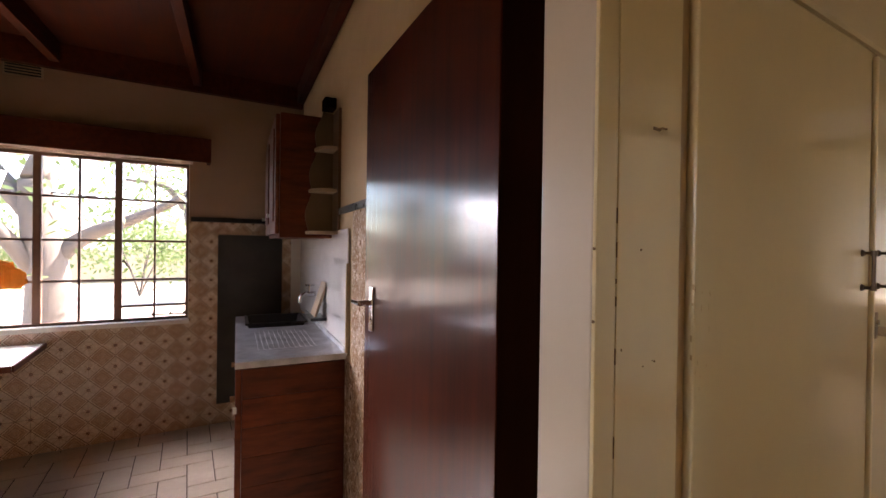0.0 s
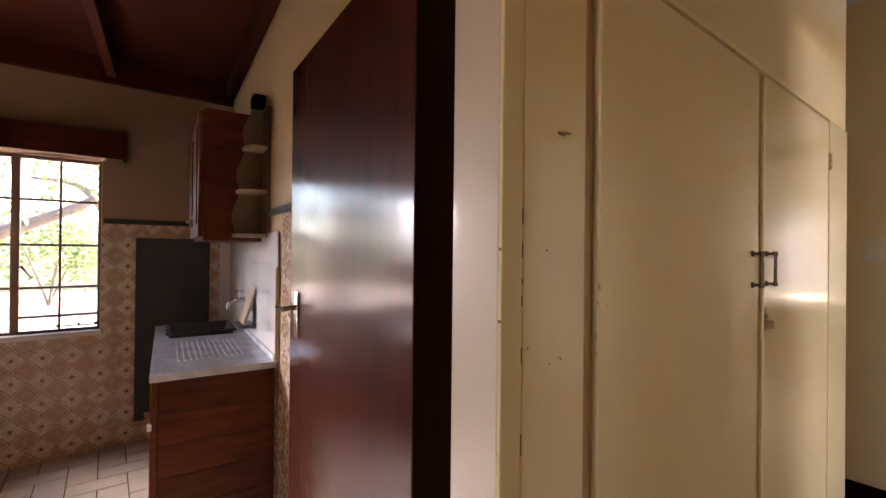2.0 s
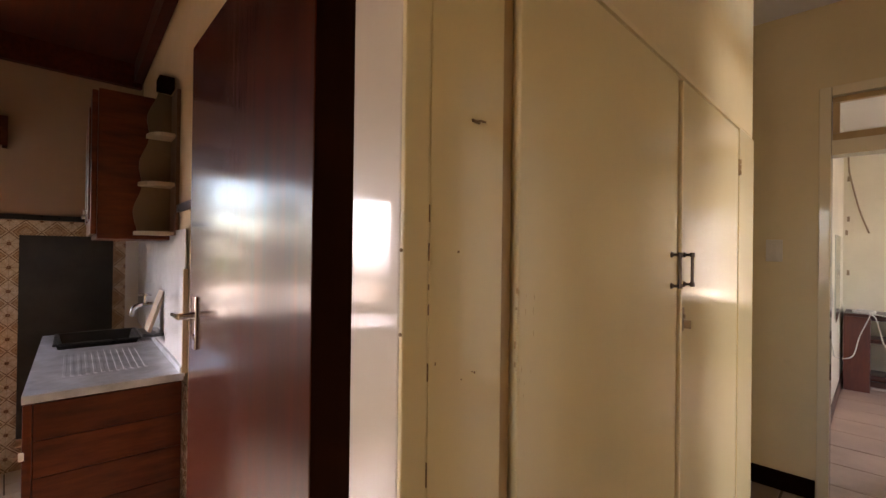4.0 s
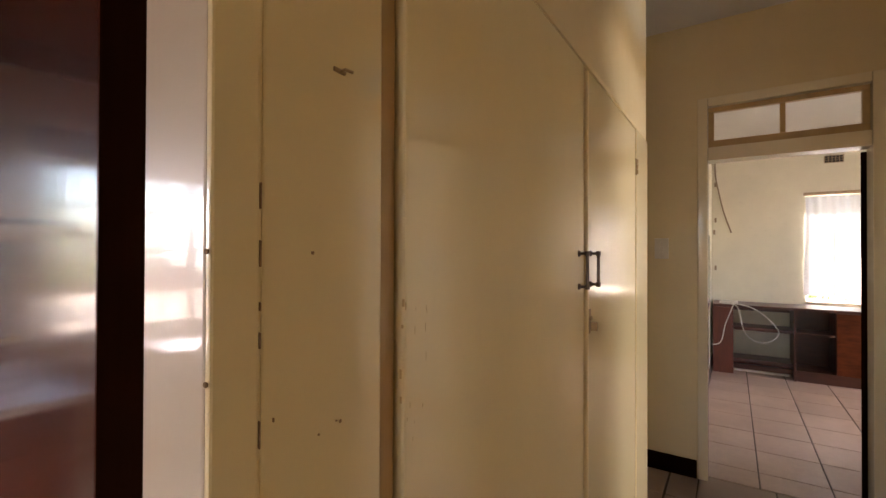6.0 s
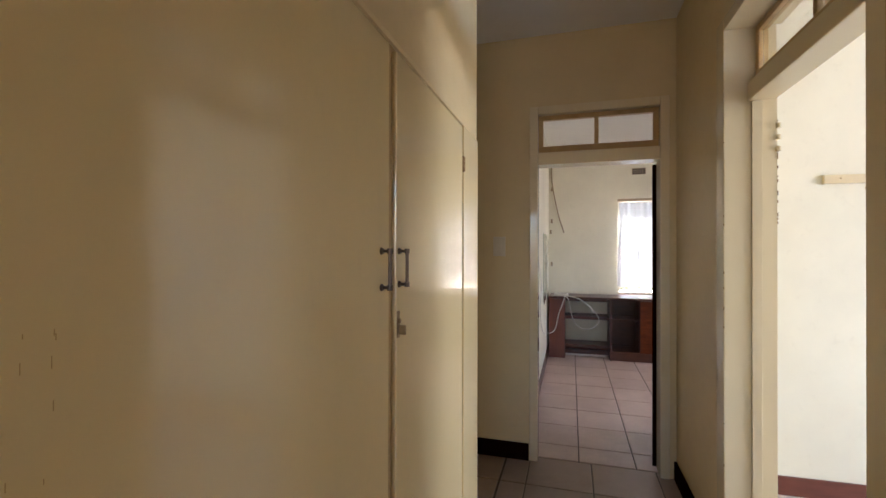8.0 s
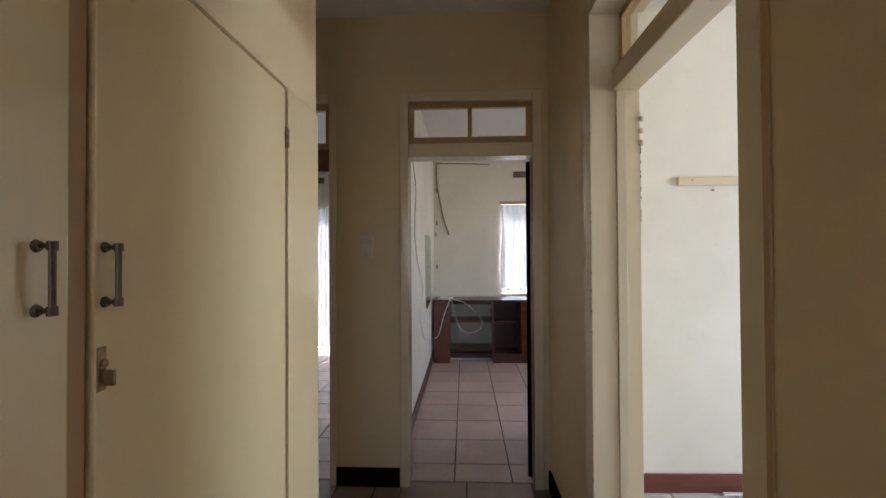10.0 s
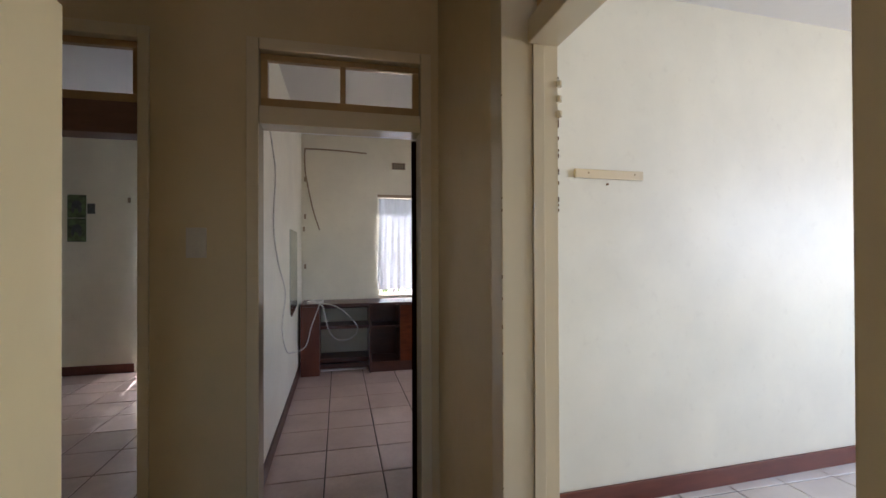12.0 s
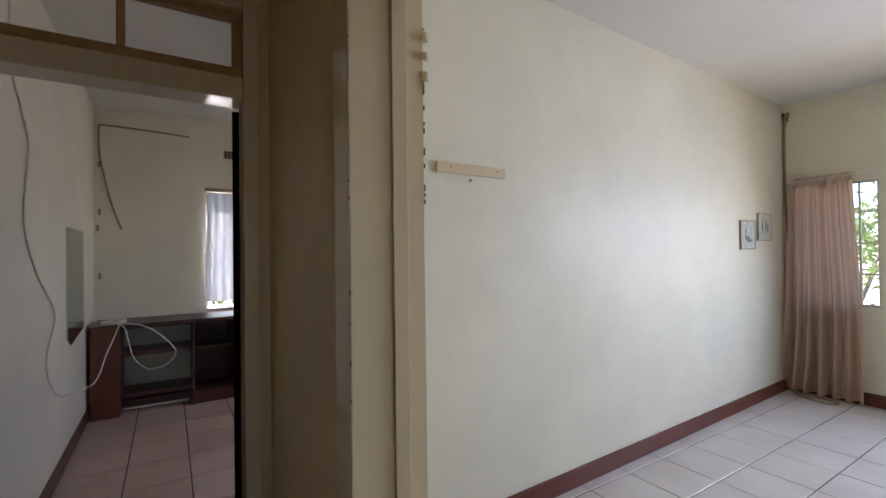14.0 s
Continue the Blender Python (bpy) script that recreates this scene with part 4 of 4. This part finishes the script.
picture((skew_x(-3.45) - 0.004, -3.45, 1.648), "small square grey-green picture of stems", ((0.05, 0.0, 0.015, 0.06), (-0.02, 0.01, 0.015, 0.06), (-0.06, -0.01, 0.012, 0.05)))

solid("wall_conduit", tube([(5.135, SY + 0.012, 2.78), (5.148, SY + 0.014, 2.6), (5.148, SY + 0.012, 2.0), (5.135, SY + 0.012, 1.65), (5.115, SY + 0.013, 1.25), (5.145, SY + 0.012, 0.8), (5.15, SY + 0.02, 0.4), (5.145, SY + 0.03, 0.12)], 0.012, 8, 8), OLDCABLE, "grimy conduit running down room corner", "conduit")
solid("conduit_bracket", boxes([(5.105, 5.122, SY + 0.001, SY + 0.03, 2.79, 2.83), (5.14, 5.16, SY + 0.001, SY + 0.03, 2.79, 2.83), (5.112, 5.155, SY + 0.001, SY + 0.02, 2.74, 2.785)], 0.003), CHIP, "dark rusty bracket at top of conduit", "bracket")
solid("floor_cable", tube([(5.12, SY + 0.05, 0.012), (5., SY + 0.2, 0.01), (4.8, SY + 0.27, 0.01), (4.7, SY + 0.2, 0.01), (4.85, SY + 0.14, 0.01), (5.05, SY + 0.10, 0.012)], 0.007), OLDCABLE, "loose grimy cable coiled on floor tiles", "cable")


def curtain_sheet(length, z0, z1, waves, depth, flare=0.0, rows=14, seed=1):
    rng = random.Random(seed)
    phase = [rng.uniform(0, 6.28) for _ in range(4)]
    bm, grid, cols = bmesh.new(), [], waves * 10
    for j in range(rows + 1):
        v = j / rows
        z = z1 + (z0 - z1) * v
        line = []
        for i in range(cols + 1):
            u = i / cols
            amp = depth * (0.55 + 0.45 * v)
            y = amp * (math.sin(u * waves * 2 * math.pi + phase[0] + 0.5 * math.sin(3 * v + phase[1])) + 0.35 * math.sin(u * waves * 4.6 + phase[2] + 2 * v))
            x = u * length + flare * v * (u - 0.3) + 0.012 * math.sin(5 * v + phase[3])
            line.append(bm.verts.new((x, y, z)))
        grid.append(line)
    for a, b in zip(grid, grid[1:]):
        for i in range(cols):
            f = bm.faces.new((a[i], a[i + 1], b[i + 1], b[i]))
            f.smooth = True
    return bm


cu = thing("curtain", "dusty pink full-length curtain bunched beside window", "curtain", (4.59, SY + 0.09, 0))
part("cloth", curtain_sheet(0.47, 0.03, 2.06, 6, 0.055, 0.17), CURTAIN, cu)
part("heading", curtain_sheet(0.48, 2.04, 2.135, 11, 0.024, 0, 4, 3), LACE, cu, "gathered frilled heading")
solid("curtain_wire", tube([(5.12, SY + 0.085, 2.09), (4.82, SY + 0.09, 2.105), (4.4, SY + 0.09, 2.12), (3.7, SY + 0.09, 2.125), (1.5, SY + 0.085, 2.125)], 0.005), WHITEPL, "thin white curtain wire across the wall", "curtain wire")
solid("wire_hook", rod((5.11, SY + 0.001, 2.09), (5.11, SY + 0.092, 2.09), 0.005), BRONZE, "small metal hook holding curtain wire", "hook")
solid("ceiling_crack", tube([(4.1, -1.0, H - 0.0015), (4.0, -1.06, H - 0.0015), (3.92, -1.05, H - 0.0015)], 0.0025), CHIP, "short dark crack in ceiling board", "crack", "stuff")
solid("floor_strip", box(skew_x(-0.1) - 0.07, skew_x(-0.1) - 0.045, -0.27, 0.08, 0.0095, 0.022, bevel=0.003), WHITEPL, "loose pale trunking strip on floor", "trunking")

# ---- office things ----
desk = thing("office_desk", "dark wooden built-in desk with open shelves", "desk", (8.09, 1.2, -0.02))
part("desktop", box(0.0, 0.51, -1.2, 0.80, 0.815, 0.845, bevel=0.004), DESKWOOD, desk)
ped = part("pedestal", boxes([(0.0, 0.45, 0.59, 0.80, 0.0, 0.8145)], 0.004), REDDESK, desk, "reddish desk pedestal")
part("back_rail", box(0.44, 0.46, 0.02, 0.589, 0.74, 0.814, bevel=0.003), DESKWOOD, desk)
part("shelf", box(0.10, 0.44, 0.02, 0.589, 0.535, 0.575, bevel=0.003), DESKWOOD, desk)
part("lower_shelf", box(0.10, 0.44, 0.02, 0.589, 0.15, 0.19, bevel=0.003), DESKWOOD, desk)
part("foot_rail", box(0.14, 0.18, 0.02, 0.589, 0.06, 0.12, bevel=0.003), DESKWOOD, desk)
cab = part("cabinet", boxes([(0.0, 0.45, 0.0, 0.02, 0.0, 0.8145), (0.0, 0.45, -0.80, -0.78, 0.0, 0.8145), (0.02, 0.45, -0.779, -0.001, 0.0, 0.14), (0.43, 0.45, -0.779, -0.001, 0.141, 0.8145)], 0.003), DESKWOOD, desk)
part("cabinet_shelf", box(0.06, 0.42, -0.34, -0.002, 0.54, 0.56), DESKWOOD, cab)
part("divider", box(0.02, 0.42, -0.36, -0.342, 0.141, 0.8145), DESKWOOD, cab)
part("cabinet_door", box(-0.004, 0.018, -0.778, -0.345, 0.141, 0.81, bevel=0.003), KNOTTY, cab, "redder wooden cabinet door")
solid("loose_strip", box(8.23, 8.27, 1.25, 1.78, 0.011, 0.03, bevel=0.003), WHITEPL, "pale loose strip lying under the desk", "trunking")

mir = thing("wall_mirror", "frameless mirror with cut corner on office wall", "mirror", (7.62, FY, 1.25))
mm = bmesh.new()
f = mm.faces.new([mm.verts.new(p) for p in ((-0.36, -0.001, 0.40), (0.33, -0.001, 0.40), (0.33, -0.001, -0.40), (-0.24, -0.001, -0.46), (-0.36, -0.001, -0.40))])
g = bmesh.ops.extrude_face_region(mm, geom=[f])
bmesh.ops.translate(mm, vec=(0, -0.008, 0), verts=[v for v in g["geom"] if isinstance(v, bmesh.types.BMVert)])
part("glass", mm, MIRROR, mir)

solid("loose_cable", tube([(5.95, FY - 0.008, H - 0.05), (5.957, FY - 0.008, 2.35), (6.10, FY - 0.009, 2.18), (6.26, FY - 0.009, 2.0), (6.16, FY - 0.008, 1.63), (6.39, FY - 0.008, 1.36), (6.84, FY - 0.010, 1.08), (6.60, FY - 0.012, 0.83), (6.75, FY - 0.02, 0.62), (7.1, FY - 0.03, 0.50), (7.6, FY - 0.12, 0.45), (7.94, FY - 0.16, 0.60), (8.03, FY - 0.2, 0.71), (8.07, FY - 0.24, 0.834), (8.19, FY - 0.2, 0.835)], 0.0055), CABLE, "thin pale cable hanging loosely down the wall", "cable")
solid("cable_loop", tube([(8.22, 1.86, 0.835), (8.14, 1.80, 0.836), (8.08, 1.74, 0.834), (8.04, 1.60, 0.80), (8.02, 1.45, 0.68), (8.02, 1.36, 0.54), (8.02, 1.44, 0.43), (8.02, 1.58, 0.42), (8.03, 1.68, 0.52), (8.03, 1.72, 0.68), (8.04, 1.75, 0.80), (8.09, 1.80, 0.834), (8.19, 1.88, 0.835)], 0.006), CABLE, "white cable looping off the desk edge", "cable")
solid("desk_cable_coil", tube([(8.19 + 0.10 * math.cos(a * 0.7), 1.84 + 0.09 * math.sin(a * 0.7), 0.835 + 0.0012 * a) for a in range(20)], 0.007), CABLE, "coil of white cable on the desk", "cable")
solid("wall_cable", tube([(FX - 0.010, 1.22, 2.71), (FX - 0.010, 1.6, 2.73), (FX - 0.010, 1.94, 2.735), (FX - 0.012, 1.985, 2.71), (FX - 0.010, 1.985, 2.49), (FX - 0.010, 1.965, 2.34), (FX - 0.010, 1.89, 1.97), (FX - 0.010, 1.81, 1.71)], 0.009), OLDCABLE, "grimy cable tacked along office wall", "cable")
for k, (y, z) in enumerate(((1.985, 2.35), (1.985, 1.88), (2.0, 1.72), (1.985, 1.25))):
    solid("wall_chip", box(FX - 0.006, FX - 0.001, y - 0.012, y + 0.012, z - 0.03, z + 0.03, bevel=0.002), OLDCABLE, "grimy patch of damaged plaster in corner", "plaster damage", "stuff")
net = thing("net_curtain", "white net curtain tied at narrow office window", "curtain", (FX - 0.02, 1.07, 0.01))
net.rotation_euler = (0, 0, radians(-90))
part("cloth", curtain_sheet(0.50, 0.93, 2.11, 6, 0.010, 0.0, 10, 7), NET, net)

# ---- lounge things ----
for y0, y1, z0, z1, m, lab in ((4.46, 4.65, 1.84, 2.11, PRINT_GREEN, "green animal print taped to wall"), (4.46, 4.65, 1.56, 1.835, PRINT_GREEN, "green garden print taped to wall"), (4.37, 4.45, 1.89, 2.01, PRINT_DARK, "small dark photo taped to wall")):
    po = thing("wall_poster", lab, "poster", (LX - 0.001, (y0 + y1) / 2, (z0 + z1) / 2), "lounge prints")
    hy, hz = (y1 - y0) / 2, (z1 - z0) / 2
    part("sheet", box(-0.003, 0, -hy, hy, -hz, hz), m, po)
    if m is PRINT_GREEN:
        b = bmesh.new()
        for y, z, ry, rz in ((0.0, 0.02, 0.05, 0.05), (-0.03, -0.03, 0.02, 0.05), (0.04, -0.03, 0.015, 0.05)):
            bmesh.ops.create_uvsphere(b, u_segments=10, v_segments=6, radius=1.0, matrix=Matrix.LocRotScale((-0.0032, y, z), None, (0.001, ry, rz)))
        part("print", b, PRINT_DARK, po)
solid("wall_socket", box(LX - 0.012, LX - 0.001, 4.0, 4.03, 2.03, 2.09, bevel=0.003), OLDCABLE, "small dull fitting on lounge wall", "fitting")
lnet = thing("net_curtain", "pale sheer curtain at tall glazed lounge door", "curtain", (LX - 0.03, 3.85, 0))
lnet.rotation_euler = (0, 0, radians(-90))
part("cloth", curtain_sheet(1.32, 0.06, 2.14, 22, 0.012, 0.0, 10, 11), NET, lnet)

# ---- garden ----
solid("ground", box(-400, 400, -400, 400, -0.5, -0.25), EARTH, "dry sandy garden ground in bright sun", "ground", S)
solid("floor_slab", boxes([(-1.8, EAST + 0.12, SY - 0.22, KY + 0.22, -0.249, -0.006), (EAST + 0.12, LX + 0.22, SY - 0.22, 5.6, -0.249, -0.006)]), GROUT, "dark grout bed under floor tiles", "floor", S)
solid("garden_wall", boxes([(-40, 40, 24, 24.25, -0.25, 1.05), (-40, 40, 23.97, 24.28, 1.05, 1.13)], 0.01), GARDENWALL, "low ochre plastered garden wall", "wall", S)


def leaf_cloud(centres, count, spread, size, seed):
    rng = random.Random(seed)
    verts, faces = [], []
    for _ in range(count):
        c = Vector(rng.choice(centres)) + Vector((rng.gauss(0, spread), rng.gauss(0, spread), rng.gauss(0, spread * 0.7)))
        a = Vector((rng.gauss(0, 1), rng.gauss(0, 1), rng.gauss(0, 1))).normalized()
        b = a.orthogonal().normalized()
        s = size * rng.uniform(0.6, 1.4)
        k = len(verts)
        verts += [c - a * s, c + b * s * 0.4, c + a * s, c - b * s * 0.4]
        faces.append((k, k + 1, k + 2, k + 3))
    me = bpy.data.meshes.new("crown")
    me.from_pydata([tuple(v) for v in verts], [], faces)
    me.materials.append(LEAVES)
    return me


def tree(at, label, limbs, girth, leaves, spread, seed):
    tr = thing("tree", label, "tree", at)
    for i, (pts, r0, r1) in enumerate(limbs):
        part("trunk" if i == 0 else "limb", tube(pts, r0 * girth, 10, 6, r1 * girth), BARK, tr)
    centres = [p for pts, _, _ in limbs[1:] for p in pts[-2:]]
    crown = new("crown", leaf_cloud(centres, leaves, spread, 0.085, seed))
    crown.parent = tr
    return tr


tree((-0.35, 10.5, -0.25), "shade tree with forked grey trunk and leafy crown", [
    ([(0, 0, 0), (0.03, 0, 0.6), (0.0, 0, 1.3), (-0.1, 0, 2.0), (-0.15, 0, 2.6)], 0.34, 0.20),
    ([(0.05, 0, 1.4), (0.5, 0.0, 1.8), (1.1, -0.1, 2.08), (1.8, -0.2, 2.5), (2.6, -0.2, 3.4)], 0.14, 0.035),
    ([(-0.1, 0, 2.0), (-0.8, 0.2, 2.9), (-1.5, 0.3, 3.8), (-2.0, 0.2, 4.4)], 0.17, 0.05),
    ([(-0.15, 0, 2.6), (0.0, 0.3, 3.5), (0.2, 0.2, 4.5)], 0.18, 0.05),
    ([(-0.05, 0, 1.1), (-0.6, -0.3, 2.0), (-1.3, -0.5, 2.6)], 0.14, 0.04)], 1.0, 1100, 0.8, 3)
tree((2.2, 16.5, -0.25), "leaning garden tree with low leaves", [
    ([(0, 0, 0), (-0.2, 0, 0.8), (-0.5, 0, 1.7), (-0.7, 0, 2.6)], 0.26, 0.15),
    ([(-0.5, 0, 1.7), (0.3, 0, 2.4), (1.2, 0, 2.9)], 0.12, 0.04),
    ([(-0.7, 0, 2.6), (-1.3, 0, 3.3), (-2.2, 0, 3.4)], 0.12, 0.04),
    ([(-0.7, 0, 2.6), (-0.4, 0, 3.8), (0.2, 0, 4.6)], 0.12, 0.04)], 1.0, 1200, 0.7, 4)
for k, (x, y) in enumerate(((-4.5, 22), (0.5, 26.5), (0.2, 18.5), (4.6, 22.5), (-9.0, 23), (9.0, 25), (2.4, -12.0), (7.0, -13.0), (13.5, 0.5), (15.0, 4.5))):
    bush = thing("garden_shrub", "loose green garden shrub in sunlight", "shrub", (x, y, -0.25), "garden shrubs")
    for j in range(5):
        part("stem", tube([(0, 0, 0), (0.3 * math.cos(j * 1.3), 0.3 * math.sin(j * 1.3), 0.8), (0.7 * math.cos(j * 1.3), 0.7 * math.sin(j * 1.3), 1.7)], 0.04, 6, 4, 0.015), BARK, bush)
    crown = new("crown", leaf_cloud([(math.cos(j) * 0.8, math.sin(j) * 0.8, 1.3 + 0.5 * (j % 3)) for j in range(7)], 1500, 0.5, 0.09, 20 + k))
    crown.parent = bush


# ---- pieces of floors and walls ----
def tile_mesh(name, a, b, t, material, bevel=0.003):
    return mesh_of(name, box(-a / 2, a / 2, -b / 2, b / 2, -t, 0, bevel=bevel, segments=1), material)


def holder(name, label, category):
    ob = new(name)
    return tagged(ob, label, category, "", S)


def lay(parent, x0, x1, y0, y1, px, py, ox, oy, material, joint=0.006, seed=1):
    """Square floor tiles on joints ox + i px, oy + j py, cut at the room's edges."""
    rng = random.Random(seed)
    cache = {}
    i = math.floor((x0 - ox) / px)
    while ox + i * px < x1:
        a, b = max(x0, ox + i * px), min(x1, ox + (i + 1) * px)
        j = math.floor((y0 - oy) / py)
        while oy + j * py < y1:
            c, d = max(y0, oy + j * py), min(y1, oy + (j + 1) * py)
            j += 1
            w, h = round(b - a - joint, 3), round(d - c - joint, 3)
            if w < 0.02 or h < 0.02:
                continue
            if (w, h) not in cache:
                cache[(w, h)] = tile_mesh("tile", w, h, 0.008, material)
            ob = new("tile", cache[(w, h)])
            ob.parent = parent
            ob.location = ((a + b) / 2, (c + d) / 2, rng.uniform(-0.0008, 0.0008))
        i += 1


def lay_all():
    f = holder("floor_office", "pinkish clay tiles with dark joints", "floor")
    lay(f, 5.10, FX, -1.4, FY, 0.39, 0.365, 5.335, 1.293, TERRA, 0.008, 2)
    f = holder("floor_lounge", "pale clay tiles with dark joints", "floor")
    lay(f, 5.10, LX, FY + 0.12, 5.4, 0.385, 0.375, 5.335, 2.36, TERRA, 0.008, 3)
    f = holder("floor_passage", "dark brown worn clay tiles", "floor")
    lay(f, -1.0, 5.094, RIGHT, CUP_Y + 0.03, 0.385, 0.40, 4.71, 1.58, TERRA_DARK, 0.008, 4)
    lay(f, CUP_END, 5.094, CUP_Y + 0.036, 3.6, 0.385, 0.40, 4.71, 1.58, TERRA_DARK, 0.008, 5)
    f = holder("floor_bedroom", "pale bluish-white ceramic tiles with grey joints", "floor")
    lay(f, 1.0, BX - 0.002, SY, RIGHT - 0.215, 0.365, 0.368, 4.985, -0.73, PALE, 0.007, 6)
    f = holder("floor_bedroom_threshold", "pale ceramic tile strip in doorway", "floor")
    lay(f, 3.18, 4.17, RIGHT - 0.213, RIGHT - 0.003, 0.45, 0.30, 3.19, 0.80, PALE, 0.007, 6)
    # herringbone kitchen floor
    f = holder("floor_kitchen", "buff kitchen tiles laid in herringbone", "floor")
    a, b = 0.30, 0.15
    flat, upright = tile_mesh("tile", a - 0.006, b - 0.006, 0.008, STONE), tile_mesh("tile", b - 0.006, a - 0.006, 0.008, STONE)
    for i in range(-11, 16):
        for j in range(0, 22):
            d = (i - j) % 4
            if d not in (0, 3):
                continue
            x, y = i * b, 2.45 + j * b
            p = (x + a / 2, y + b / 2) if d == 0 else (x + b / 2, y + a / 2)
            if -1.5 < p[0] < KX + 0.03 and p[1] < KY + 0.15:
                ob = new("tile", flat if d == 0 else upright)
                ob.parent = f
                ob.location = (*p, 0)
    # patterned wall tiles
    w = bpy.data.objects["wall_kitchen_window"]
    g = 0.0006
    me = mesh_of("tile", box(-TILE_P / 2 + g, TILE_P / 2 - g, -0.008, 0, -TILE_P / 2 + g, TILE_P / 2 - g, bevel=0.0006, segments=1), PATTERN)
    z_top = WZ0 - 0.004 + 5 * TILE_P
    for r in range(11):
        z = z_top - TILE_P * (r + 0.5)
        for k in range(-19, 5):
            x = WX1 + 0.002 + TILE_P * (k + 0.5)
            if WX0 < x < WX1 and r < 5:
                continue
            ob = new("tile", me)
            ob.parent = w
            ob.location = (x, KY - 0.0005, z)
    w = bpy.data.objects["wall_kitchen_side"]
    white = mesh_of("tile", box(-0.095, 0.095, -0.006, 0, -0.095, 0.095, bevel=0.0015, segments=1), WHITETILE)
    back = bpy.data.objects["wall_kitchen_window"]
    for r in range(5):
        ob = new("tile", white)
        ob.parent = back
        ob.location = (2.262, KY - 0.0005, 0.83 + r * 0.15)
    for r in range(4):
        for k in range(12):
            ob = new("tile", white)
            ob.parent = w
            ob.matrix_local = Matrix.Translation((KX - 0.0095, 3.955 + k * 0.15, 0.98 + r * 0.15)) @ Matrix.Rotation(radians(-90), 4, "Z")
    for r in range(11):
        for k in range(10 if r > 4 else 9):
            ob = new("tile", me)
            ob.parent = w
            ob.matrix_local = Matrix.Translation((KX - 0.0005, 2.50 + k * TILE_P, z_top - TILE_P * (r + 0.5))) @ Matrix.Rotation(radians(90), 4, "Z") @ Matrix.Rotation(radians(180), 4, "Z")


lay_all()


def out_of_square():
    """The kitchen's sink wall, what hangs on it and the rafters stand five degrees off the passage walls."""
    turn = Matrix.Translation((KX, 3.85, 0)) @ Matrix.Rotation(radians(-5.0), 4, "Z") @ Matrix.Translation((-KX, -3.85, 0))
    kinds = {"wall_kitchen_side", "trim_tile_rail_side", "edge_strip", "sink_unit", "washing_up_bowl", "tap", "wooden_board", "soap_shelf", "wall_cupboard", "corner_shelf", "ceiling_rafter"}
    bpy.context.view_layer.update()
    for ob in scene.objects:
        if ob.parent is None and ob.name.split(".")[0] in kinds:
            ob.matrix_world = turn @ ob.matrix_world


out_of_square()
